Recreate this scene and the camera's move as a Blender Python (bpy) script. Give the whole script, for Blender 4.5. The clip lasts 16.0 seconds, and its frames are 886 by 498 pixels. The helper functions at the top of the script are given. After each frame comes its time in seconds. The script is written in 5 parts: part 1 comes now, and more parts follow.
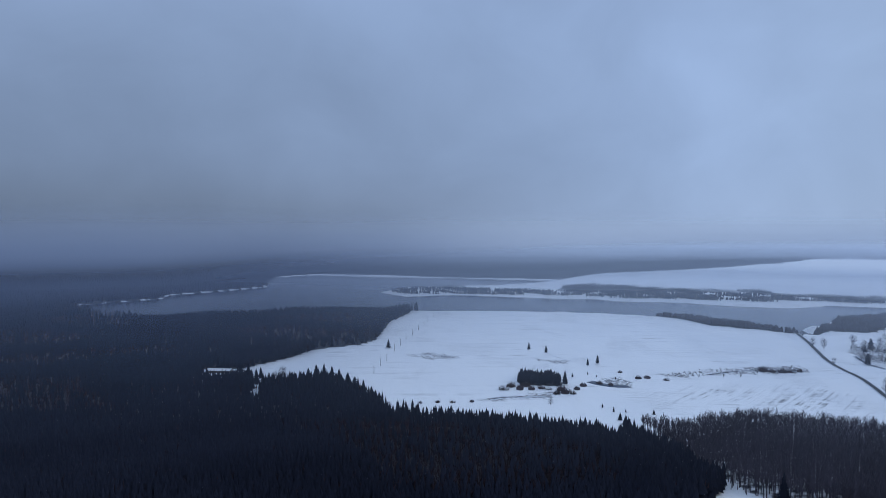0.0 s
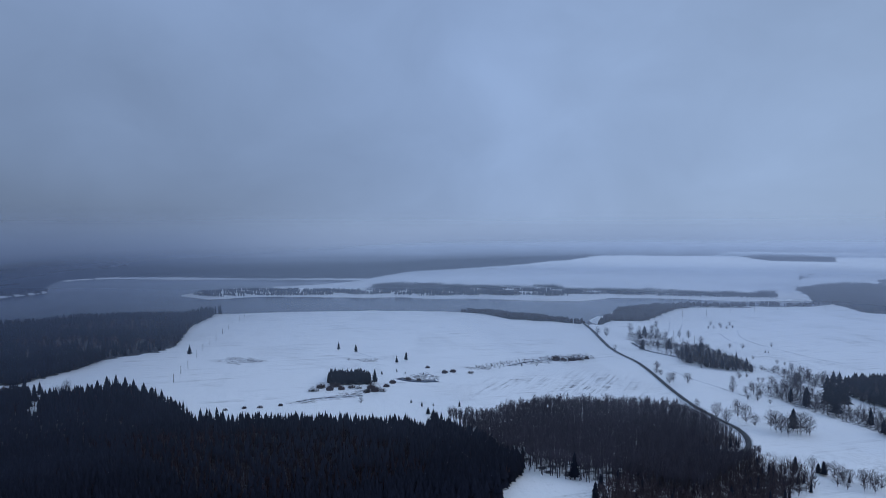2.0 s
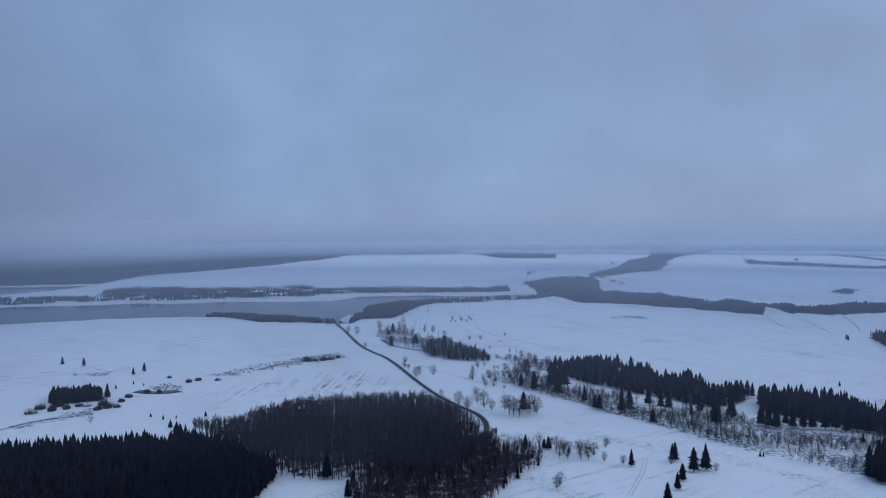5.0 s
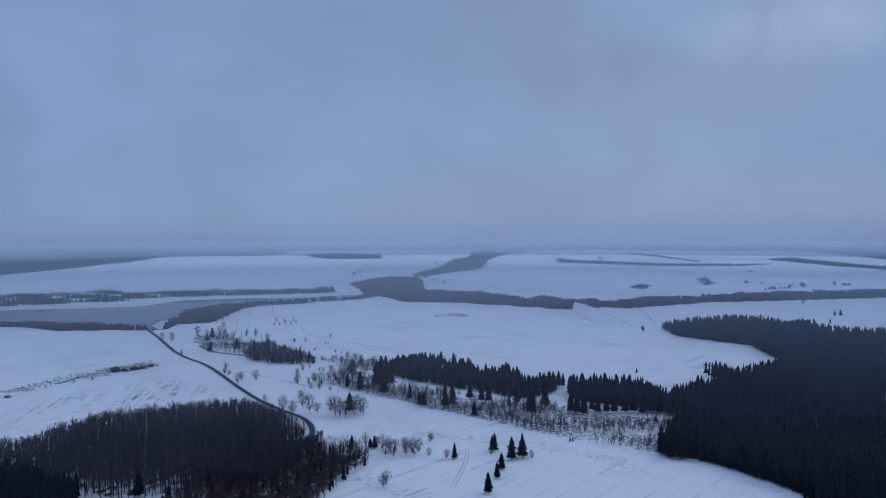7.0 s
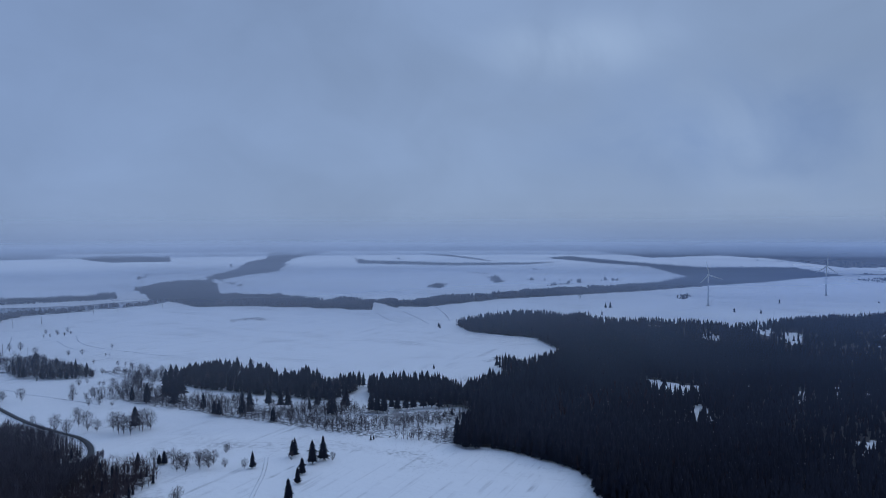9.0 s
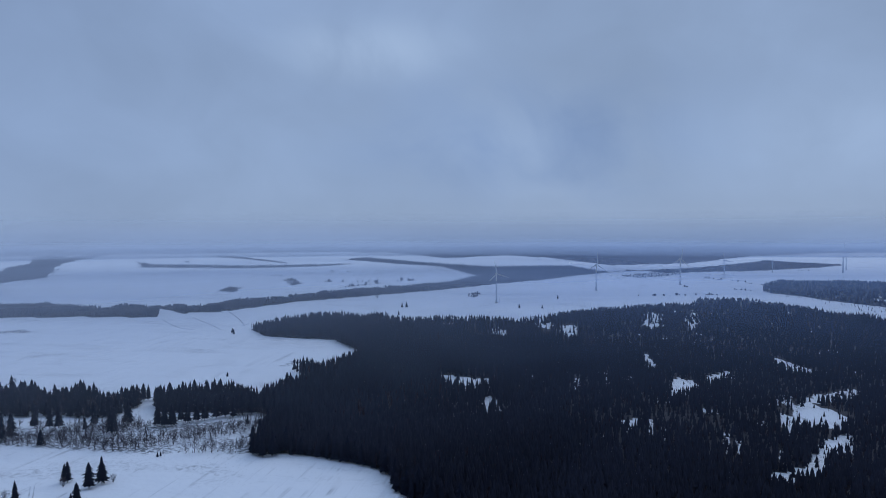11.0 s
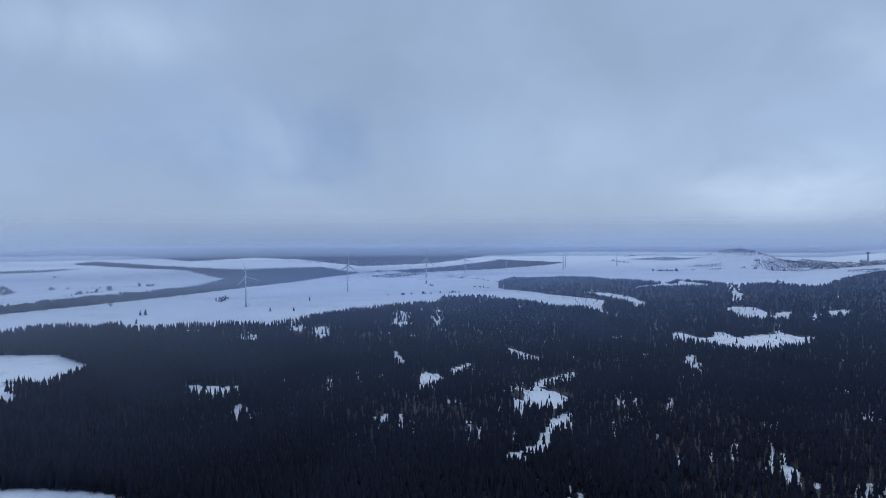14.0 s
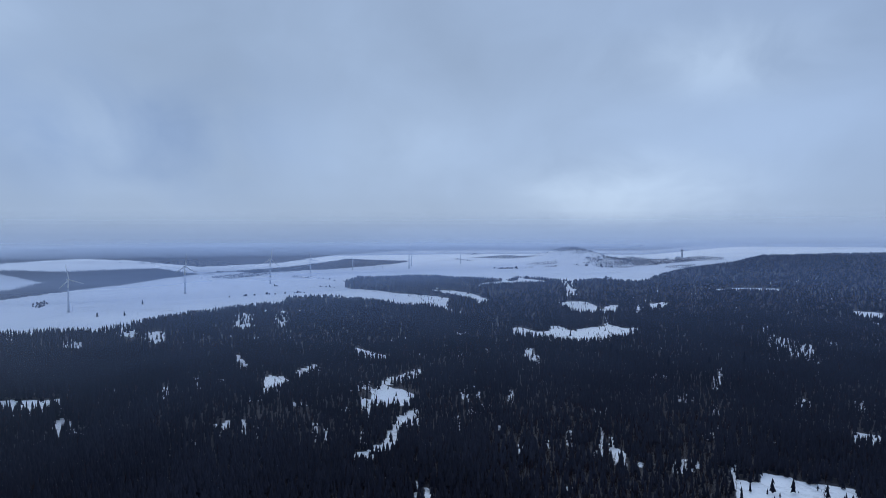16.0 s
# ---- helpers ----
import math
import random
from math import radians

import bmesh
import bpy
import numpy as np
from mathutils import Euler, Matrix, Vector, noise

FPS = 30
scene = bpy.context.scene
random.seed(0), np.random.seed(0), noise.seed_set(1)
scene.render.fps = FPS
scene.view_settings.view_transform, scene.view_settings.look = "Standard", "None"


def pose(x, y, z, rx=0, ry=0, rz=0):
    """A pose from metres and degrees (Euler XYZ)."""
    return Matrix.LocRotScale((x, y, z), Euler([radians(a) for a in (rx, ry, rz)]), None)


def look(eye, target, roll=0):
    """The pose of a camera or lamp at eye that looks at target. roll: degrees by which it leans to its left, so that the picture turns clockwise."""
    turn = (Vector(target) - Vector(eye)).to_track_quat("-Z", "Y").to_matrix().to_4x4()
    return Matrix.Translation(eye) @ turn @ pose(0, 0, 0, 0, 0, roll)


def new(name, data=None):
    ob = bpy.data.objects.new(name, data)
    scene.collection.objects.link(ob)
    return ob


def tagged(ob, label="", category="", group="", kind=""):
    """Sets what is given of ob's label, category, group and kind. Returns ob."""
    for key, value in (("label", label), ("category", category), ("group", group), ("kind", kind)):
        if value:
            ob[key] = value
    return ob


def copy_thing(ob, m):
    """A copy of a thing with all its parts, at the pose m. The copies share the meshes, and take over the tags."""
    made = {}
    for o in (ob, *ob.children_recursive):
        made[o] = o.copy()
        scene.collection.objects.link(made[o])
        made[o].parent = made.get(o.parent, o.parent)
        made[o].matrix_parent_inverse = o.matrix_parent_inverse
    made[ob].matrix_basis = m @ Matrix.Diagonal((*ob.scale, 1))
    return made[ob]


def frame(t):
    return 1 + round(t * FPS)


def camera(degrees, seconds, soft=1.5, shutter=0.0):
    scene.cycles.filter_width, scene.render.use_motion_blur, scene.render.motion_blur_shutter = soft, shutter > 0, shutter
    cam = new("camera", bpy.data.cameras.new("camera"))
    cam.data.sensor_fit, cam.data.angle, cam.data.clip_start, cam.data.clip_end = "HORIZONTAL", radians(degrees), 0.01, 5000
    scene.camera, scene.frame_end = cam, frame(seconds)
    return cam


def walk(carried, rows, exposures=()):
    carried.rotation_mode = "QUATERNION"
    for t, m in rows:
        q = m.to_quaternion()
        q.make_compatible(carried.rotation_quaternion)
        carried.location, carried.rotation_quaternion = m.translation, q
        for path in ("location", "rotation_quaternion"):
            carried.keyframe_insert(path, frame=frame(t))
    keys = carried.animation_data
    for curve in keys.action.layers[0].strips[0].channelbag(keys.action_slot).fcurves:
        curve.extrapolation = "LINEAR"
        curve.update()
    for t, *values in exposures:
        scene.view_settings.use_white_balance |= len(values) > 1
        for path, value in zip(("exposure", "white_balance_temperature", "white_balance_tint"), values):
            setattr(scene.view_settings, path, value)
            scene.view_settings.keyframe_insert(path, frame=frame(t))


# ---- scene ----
cam = camera(63.39, 16.0, soft=0.7)
EYE = 150.0
# seconds, yaw, pitch, roll: a hovering camera that turns slowly to its right
TURNS = [
    (0.0, 0.00, -1.32, 0.14), (0.5, -4.35, -1.34, 0.18), (1.0, -8.26, -1.38, 0.14), (1.5, -11.87, -1.40, 0.17),
    (2.0, -15.17, -1.41, 0.22), (2.5, -18.39, -1.43, 0.24), (3.0, -21.32, -1.43, 0.25), (3.5, -24.68, -1.45, 0.27),
    (4.0, -27.99, -1.47, 0.27), (6.5, -45.40, -1.50, 0.25), (7.0, -48.79, -1.50, 0.17), (7.5, -52.68, -1.48, 0.14),
    (8.0, -56.54, -1.47, 0.18), (8.5, -60.72, -1.47, 0.18), (9.0, -64.70, -1.47, 0.19), (9.5, -68.89, -1.45, 0.16),
    (10.0, -73.07, -1.44, 0.17), (12.5, -90.96, -1.37, 0.29), (13.0, -94.16, -1.37, 0.29), (13.5, -97.41, -1.36, 0.26),
    (14.0, -100.43, -1.36, 0.23), (14.5, -103.57, -1.36, 0.21), (15.0, -106.71, -1.40, 0.19), (15.5, -109.67, -1.44, 0.19),
    (16.0, -112.65, -1.47, 0.19)]
EXPOSURES = [(0.0, 0.43, 6820, 10), (2.0, 0.25, 6630, 10), (4.0, 0.15, 6460, 10), (8.0, -0.04, 6250, 12), (10.0, 0.0, 6280, 12), (12.5, 0.26, 6560, 11), (16.0, 0.38, 6690, 10)]
walk(cam, [(t, pose(0, 0, EYE, 90 + pitch, roll, yaw)) for t, yaw, pitch, roll in TURNS], EXPOSURES)

# ---- light: an overcast winter sky ----
SUN_AZ, SUN_EL = 118.0, 37.0
world = bpy.data.worlds.new("overcast_sky")
scene.world = world
world.use_nodes = True
wn, wl = world.node_tree.nodes, world.node_tree.links
wn.clear()


def wnode(kind, **values):
    n = wn.new(kind)
    for key, value in values.items():
        if key in n.inputs:
            n.inputs[key].default_value = value
    return n


sky = wn.new("ShaderNodeTexSky")
sky.sky_type = "NISHITA"
sky.sun_disc = False
sky.sun_elevation, sky.sun_rotation = radians(SUN_EL), radians(SUN_AZ)
coords = wn.new("ShaderNodeTexCoord")
split = wn.new("ShaderNodeSeparateXYZ")
wl.new(coords.outputs["Generated"], split.inputs[0])
height = wn.new("ShaderNodeValToRGB")          # cloud deck from the horizon up to the zenith
height.color_ramp.elements[0].position, height.color_ramp.elements[0].color = 0.0, (2.95, 4.2, 6.7, 1)
height.color_ramp.elements[1].position, height.color_ramp.elements[1].color = 1.0, (3.5, 4.9, 7.5, 1)
e = height.color_ramp.elements.new(0.10)
e.color = (2.78, 4.03, 6.58, 1)
e = height.color_ramp.elements.new(0.34)
e.color = (2.5, 3.65, 6.05, 1)
e = height.color_ramp.elements.new(0.55)
e.color = (3.2, 4.55, 7.2, 1)
wl.new(split.outputs["Z"], height.inputs[0])
squash = wn.new("ShaderNodeMapping")
squash.inputs["Scale"].default_value = (1.0, 1.0, 1.35)
wl.new(coords.outputs["Generated"], squash.inputs[0])
billow = wnode("ShaderNodeTexNoise", Scale=2.0, Detail=6.0, Roughness=0.48, Distortion=0.6)
wl.new(squash.outputs[0], billow.inputs["Vector"])
soften = wn.new("ShaderNodeMapRange")
soften.inputs["From Min"].default_value, soften.inputs["From Max"].default_value = 0.36, 0.66
soften.inputs["To Min"].default_value, soften.inputs["To Max"].default_value = 0.9, 1.11
shreds = wnode("ShaderNodeTexNoise", Scale=6.5, Detail=6.0, Roughness=0.5, Distortion=0.5)
wl.new(squash.outputs[0], shreds.inputs["Vector"])
ragged = wn.new("ShaderNodeMix")
ragged.inputs[0].default_value = 0.36
wl.new(billow.outputs[0], ragged.inputs[2])
wl.new(shreds.outputs[0], ragged.inputs[3])
wl.new(ragged.outputs[0], soften.inputs["Value"])
# the sky is brighter towards the hidden sun and darker over the fog in the west
toward = wn.new("ShaderNodeVectorMath")
toward.operation = "DOT_PRODUCT"
toward.inputs[1].default_value = (math.sin(radians(100)), math.cos(radians(100)), 0)
wl.new(coords.outputs["Generated"], toward.inputs[0])
side = wn.new("ShaderNodeMapRange")
side.inputs["From Min"].default_value, side.inputs["From Max"].default_value = -0.7, 1.0
side.inputs["To Min"].default_value, side.inputs["To Max"].default_value = 0.77, 0.9
wl.new(toward.outputs["Value"], side.inputs["Value"])
lift = wn.new("ShaderNodeValToRGB")
lift.color_ramp.interpolation = "EASE"
lift.color_ramp.elements[0].color, lift.color_ramp.elements[1].color = (0.435, 0.435, 0.435, 1), (0.5, 0.5, 0.5, 1)
for place, level in ((0.03, 0.465), (0.06, 0.485), (0.12, 0.5), (0.22, 0.456), (0.34, 0.4725)):
    e = lift.color_ramp.elements.new(place)
    e.color = (level, level, level, 1)
wl.new(split.outputs["Z"], lift.inputs[0])
eastness = wnode("ShaderNodeMapRange")
for key, value in (("From Min", 0.35), ("From Max", 1.0), ("To Min", 0.0), ("To Max", 2.0)):
    eastness.inputs[key].default_value = value
wl.new(toward.outputs["Value"], eastness.inputs["Value"])
rise = wn.new("ShaderNodeMath")
rise.operation = "SUBTRACT"
rise.inputs[1].default_value = 0.5
wl.new(lift.outputs[0], rise.inputs[0])
change = wn.new("ShaderNodeMath")
change.operation = "MULTIPLY_ADD"
change.inputs[2].default_value = 1.0
wl.new(rise.outputs[0], change.inputs[0])
wl.new(eastness.outputs[0], change.inputs[1])
broken = wn.new("ShaderNodeMath")
broken.operation = "MULTIPLY"
wl.new(soften.outputs[0], broken.inputs[0])
wl.new(change.outputs[0], broken.inputs[1])
both = wn.new("ShaderNodeMath")
both.operation = "MULTIPLY"
wl.new(broken.outputs[0], both.inputs[0])
wl.new(side.outputs[0], both.inputs[1])
# fog lies dark and low over the wooded hills in the west
west = wn.new("ShaderNodeVectorMath")
west.operation = "DOT_PRODUCT"
west.inputs[1].default_value = (math.sin(radians(-32)), math.cos(radians(-32)), 0)
wl.new(coords.outputs["Generated"], west.inputs[0])
westness = wnode("ShaderNodeMapRange")
westness.interpolation_type = "SMOOTHSTEP"
for key, value in (("From Min", 0.52), ("From Max", 1.0), ("To Min", 0.0), ("To Max", 1.0)):
    westness.inputs[key].default_value = value
wl.new(west.outputs["Value"], westness.inputs["Value"])
lowness = wnode("ShaderNodeMapRange")
lowness.interpolation_type = "SMOOTHSTEP"
for key, value in (("From Min", 0.55), ("From Max", -0.03), ("To Min", 0.0), ("To Max", 0.4)):
    lowness.inputs[key].default_value = value
wl.new(split.outputs["Z"], lowness.inputs["Value"])
fog = wn.new("ShaderNodeMath")
fog.operation = "MULTIPLY"
wl.new(westness.outputs[0], fog.inputs[0])
wl.new(lowness.outputs[0], fog.inputs[1])
bank_side = wnode("ShaderNodeMapRange")
bank_side.interpolation_type = "SMOOTHSTEP"
for key, value in (("From Min", 0.72), ("From Max", 0.99), ("To Min", 0.0), ("To Max", 1.0)):
    bank_side.inputs[key].default_value = value
wl.new(west.outputs["Value"], bank_side.inputs["Value"])
bank_low = wnode("ShaderNodeMapRange")
bank_low.interpolation_type = "SMOOTHSTEP"
for key, value in (("From Min", 0.12), ("From Max", -0.03), ("To Min", 0.0), ("To Max", 0.24)):
    bank_low.inputs[key].default_value = value
wl.new(split.outputs["Z"], bank_low.inputs["Value"])
bank = wn.new("ShaderNodeMath")
bank.operation = "MULTIPLY_ADD"
wl.new(bank_side.outputs[0], bank.inputs[0])
wl.new(bank_low.outputs[0], bank.inputs[1])
wl.new(fog.outputs[0], bank.inputs[2])
clear = wn.new("ShaderNodeMath")
clear.operation = "SUBTRACT"
clear.inputs[0].default_value = 1.0
wl.new(bank.outputs[0], clear.inputs[1])
dim = wn.new("ShaderNodeMath")
dim.operation = "MULTIPLY"
wl.new(both.outputs[0], dim.inputs[0])
wl.new(clear.outputs[0], dim.inputs[1])
thinner = wn.new("ShaderNodeMapRange")
thinner.inputs["From Min"].default_value, thinner.inputs["From Max"].default_value = 0.1, 1.0
wl.new(toward.outputs["Value"], thinner.inputs["Value"])
pale = wn.new("ShaderNodeMix")
pale.data_type = "RGBA"
pale.inputs[6].default_value, pale.inputs[7].default_value = (1, 1, 1, 1), (1.07, 1.02, 0.92, 1)
wl.new(thinner.outputs[0], pale.inputs[0])
hue = wn.new("ShaderNodeVectorMath")
hue.operation = "MULTIPLY"
wl.new(height.outputs[0], hue.inputs[0])
wl.new(pale.outputs[2], hue.inputs[1])
# paler rifts where the cloud deck thins: compass, elevation, width in degrees, how pale
rifts = None
for az, el, wide, much in ((127, 3.0, 14, 0.2), (134, 12.5, 13, 0.15), (75, 14.0, 11, 0.14), (104, 7.0, 16, 0.06), (90, 7.0, 27, -0.16)):
    place = [math.sin(radians(az)) * math.cos(radians(el)), math.cos(radians(az)) * math.cos(radians(el)), 3.0 * math.sin(radians(el))]
    flat = wn.new("ShaderNodeVectorMath")
    flat.operation = "MULTIPLY"
    flat.inputs[1].default_value = (1, 1, 3)
    wl.new(coords.outputs["Generated"], flat.inputs[0])
    away = wn.new("ShaderNodeVectorMath")
    away.operation = "DISTANCE"
    away.inputs[1].default_value = place
    wl.new(flat.outputs[0], away.inputs[0])
    glow = wnode("ShaderNodeMapRange")
    glow.interpolation_type = "SMOOTHERSTEP"
    for key, value in (("From Min", radians(wide)), ("From Max", 0.0), ("To Min", 0.0), ("To Max", much)):
        glow.inputs[key].default_value = value
    wl.new(away.outputs["Value"], glow.inputs["Value"])
    if rifts is None:
        rifts = glow.outputs[0]
    else:
        total = wn.new("ShaderNodeMath")
        wl.new(rifts, total.inputs[0])
        wl.new(glow.outputs[0], total.inputs[1])
        rifts = total.outputs[0]
torn = wnode("ShaderNodeMapRange")
for key, value in (("From Min", 0.36), ("From Max", 0.62), ("To Min", 0.25), ("To Max", 1.5)):
    torn.inputs[key].default_value = value
wl.new(shreds.outputs[0], torn.inputs["Value"])
rift = wn.new("ShaderNodeMath")
rift.operation = "MULTIPLY"
wl.new(rifts, rift.inputs[0])
wl.new(torn.outputs[0], rift.inputs[1])
warm = wn.new("ShaderNodeVectorMath")
warm.operation = "MULTIPLY_ADD"
warm.inputs[1].default_value, warm.inputs[2].default_value = (1.25, 1.05, 0.72), (1, 1, 1)
wl.new(rift.outputs[0], warm.inputs[0])
paler = wn.new("ShaderNodeVectorMath")
paler.operation = "MULTIPLY"
wl.new(hue.outputs[0], paler.inputs[0])
wl.new(warm.outputs[0], paler.inputs[1])
cloud = wn.new("ShaderNodeVectorMath")
cloud.operation = "SCALE"
wl.new(paler.outputs[0], cloud.inputs[0])
wl.new(dim.outputs[0], cloud.inputs["Scale"])
cover = wn.new("ShaderNodeMix")
cover.data_type = "RGBA"
cover.inputs[0].default_value = 0.99
wl.new(sky.outputs[0], cover.inputs[6])
wl.new(cloud.outputs[0], cover.inputs[7])
background = wn.new("ShaderNodeBackground")
background.inputs["Strength"].default_value = 0.1
wl.new(cover.outputs[2], background.inputs[0])
wl.new(background.outputs[0], wn.new("ShaderNodeOutputWorld").inputs[0])

sun = new("sun", bpy.data.lights.new("sun", "SUN"))
sun.data.energy, sun.data.angle, sun.data.color = 0.45, radians(40), (0.93, 0.96, 1.0)
sun.matrix_world = look((0, 0, 0), (-math.sin(radians(SUN_AZ)) * math.cos(radians(SUN_EL)), -math.cos(radians(SUN_AZ)) * math.cos(radians(SUN_EL)), -math.sin(radians(SUN_EL))))


# ---- materials ----
class Mat:
    """A node material with a principled surface."""

    def __init__(self, name, rough=0.8):
        self.m = bpy.data.materials.new(name)
        self.m.use_nodes = True
        self.n, self.l = self.m.node_tree.nodes, self.m.node_tree.links
        self.b = self.n["Principled BSDF"]
        self.b.inputs["Roughness"].default_value = rough
        self.b.inputs["Specular IOR Level"].default_value = 0.25

    def node(self, kind, **values):
        n = self.n.new(kind)
        for key, value in values.items():
            n.inputs[key].default_value = value
        return n

    def place(self, scale=(1, 1, 1), turn=0.0):
        c, m = self.n.new("ShaderNodeTexCoord"), self.n.new("ShaderNodeMapping")
        m.inputs["Scale"].default_value, m.inputs["Rotation"].default_value = scale, (0, 0, turn)
        self.l.new(c.outputs["Object"], m.inputs[0])
        return m.outputs[0]

    def along(self, turn, stretch):
        """Coordinates drawn out along a bearing."""
        c, m = self.n.new("ShaderNodeTexCoord"), self.n.new("ShaderNodeMapping")
        m.vector_type = "TEXTURE"
        m.inputs["Scale"].default_value, m.inputs["Rotation"].default_value = (1, stretch, 1), (0, 0, -radians(turn))
        self.l.new(c.outputs["Object"], m.inputs[0])
        return m.outputs[0]

    def noise(self, scale, detail=4.0, rough=0.55, where=None, distort=0.0):
        n = self.node("ShaderNodeTexNoise", Scale=scale, Detail=detail, Roughness=rough, Distortion=distort)
        self.l.new(where or self.place(), n.inputs["Vector"])
        return n.outputs[0]

    def attribute(self, name):
        n = self.n.new("ShaderNodeAttribute")
        n.attribute_name = name
        return n.outputs["Fac"]

    def remap(self, value, a, b, c=0.0, d=1.0):
        n = self.node("ShaderNodeMapRange", **{"From Min": a, "From Max": b, "To Min": c, "To Max": d})
        self.l.new(value, n.inputs["Value"])
        return n.outputs[0]

    def math(self, op, a, b):
        n = self.n.new("ShaderNodeMath")
        n.operation = op
        for i, v in enumerate((a, b)):
            if isinstance(v, (int, float)):
                n.inputs[i].default_value = v
            else:
                self.l.new(v, n.inputs[i])
        return n.outputs[0]

    def mix(self, fac, a, b):
        n = self.n.new("ShaderNodeMix")
        n.data_type = "RGBA"
        for i, v in ((0, fac), (6, a), (7, b)):
            if isinstance(v, tuple):
                n.inputs[i].default_value = (*v, 1)
            elif isinstance(v, (int, float)):
                n.inputs[i].default_value = v
            else:
                self.l.new(v, n.inputs[i])
        return n.outputs[2]

    def colour(self, value):
        if isinstance(value, tuple):
            self.b.inputs["Base Color"].default_value = (*value, 1)
        else:
            self.l.new(value, self.b.inputs["Base Color"])
        return self

    def bump(self, value, strength=0.3, distance=0.1):
        n = self.node("ShaderNodeBump", Strength=strength, Distance=distance)
        self.l.new(value, n.inputs["Height"])
        self.l.new(n.outputs[0], self.b.inputs["Normal"])
        return self


def needle_material(name, dark, light):
    """Spruce needles."""
    m = Mat(name, 0.85)
    m.b.inputs["Specular IOR Level"].default_value = 0.06
    tone = m.attribute("tone")
    base = m.mix(tone, dark, light)
    base = m.mix(m.math("MULTIPLY", m.remap(m.noise(0.9, 3), 0.35, 0.7), 0.5), base, tuple(0.7 * c for c in dark))
    return m.colour(base).m


def bark_material(name, a, b):
    m = Mat(name, 0.9)
    m.b.inputs["Specular IOR Level"].default_value = 0.08
    return m.colour(m.mix(m.attribute("tone"), m.mix(m.noise(1.5, 3), a, b), tuple(0.6 * c for c in a))).m


# some of the haze's blue cast is put into the needle colours
NEEDLES = needle_material("spruce_needles", (0.0095, 0.0118, 0.022), (0.023, 0.0275, 0.046))
TWIGS = bark_material("bare_twigs", (0.066, 0.06, 0.07), (0.1, 0.091, 0.102))
TWIGS_RED = bark_material("bare_russet_twigs", (0.08, 0.061, 0.07), (0.115, 0.09, 0.1))
TWIGS_RUST = bark_material("damp_rust_brown_twigs", (0.046, 0.029, 0.033), (0.064, 0.041, 0.045))
# grove twigs are paled towards blue, haze carried in their base colour
TWIGS_GROVE = bark_material("haze_purple_twigs", (0.076, 0.067, 0.088), (0.11, 0.098, 0.122))
BARK = bark_material("grey_bark", (0.09, 0.082, 0.075), (0.16, 0.148, 0.135))

snow = Mat("snow", 0.65)
floor_, furrow_, rough_ = snow.attribute("floor"), snow.attribute("furrow"), snow.attribute("rough")
drift = snow.noise(0.006, 5, 0.6, distort=0.4)
grain = snow.noise(0.35, 5, 0.65)
white = snow.mix(drift, (0.85, 0.87, 0.9), (0.91, 0.925, 0.945))
white = snow.mix(snow.remap(snow.noise(0.0022, 4, 0.55, snow.place((1, 0.5, 1), 0.7), 0.6), 0.5, 0.68), white, (0.73, 0.765, 0.82))
# dry grass that pokes through where the wind has swept the snow
swept = snow.noise(0.018, 5, 0.62, snow.place((1.0, 0.42, 1.0), 0.5), 0.8)
tufts = snow.math("MULTIPLY", snow.remap(snow.math("ADD", swept, snow.math("MULTIPLY", rough_, 0.17)), 0.52, 0.72), snow.remap(grain, 0.46, 0.66))
tufts = snow.math("MULTIPLY", tufts, snow.remap(rough_, 0.0, 1.0, 0.6, 3.4))
# plough lines show as thin darker rows
FURROW_BEARING = 39
stubble = snow.noise(0.22, 4, 0.6, snow.along(FURROW_BEARING, 24), 0.1)
rows = snow.math("MULTIPLY", snow.remap(stubble, 0.5, 0.68), snow.remap(snow.noise(0.11, 4, 0.65), 0.42, 0.62))
rows = snow.math("MULTIPLY", rows, snow.math("MULTIPLY", furrow_, 0.85))
# long faint combing left by wind and tractors
comb = snow.noise(0.24, 4, 0.6, snow.place((0.035, 1.0, 1.0), 0.12), 0.1)
comb2 = snow.noise(0.05, 3, 0.6)
combed = snow.math("MULTIPLY", snow.math("MULTIPLY", snow.remap(comb, 0.54, 0.72), snow.remap(comb2, 0.42, 0.66)), 0.55)
bare = snow.math("MINIMUM", snow.math("ADD", snow.math("ADD", tufts, rows), combed), 0.85)
grass = snow.mix(snow.noise(0.8, 3), (0.066, 0.067, 0.077), (0.125, 0.125, 0.137))
open_ground = snow.mix(bare, white, grass)
# floor under the woods, near black with scattered paler flecks
forest_floor = snow.mix(snow.remap(snow.noise(0.16, 4), 0.66, 0.8), (0.02, 0.0225, 0.033), (0.15, 0.165, 0.2))
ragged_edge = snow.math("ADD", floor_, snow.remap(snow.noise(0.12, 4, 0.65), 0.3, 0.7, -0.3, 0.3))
snow.colour(snow.mix(snow.remap(ragged_edge, 0.38, 0.62), open_ground, forest_floor))
snow.bump(snow.math("ADD", snow.noise(0.03, 7, 0.62, snow.place((1, 0.6, 1), 0.9)), snow.math("MULTIPLY", grain, 0.12)), 0.8, 3.5)
SNOW = snow.m

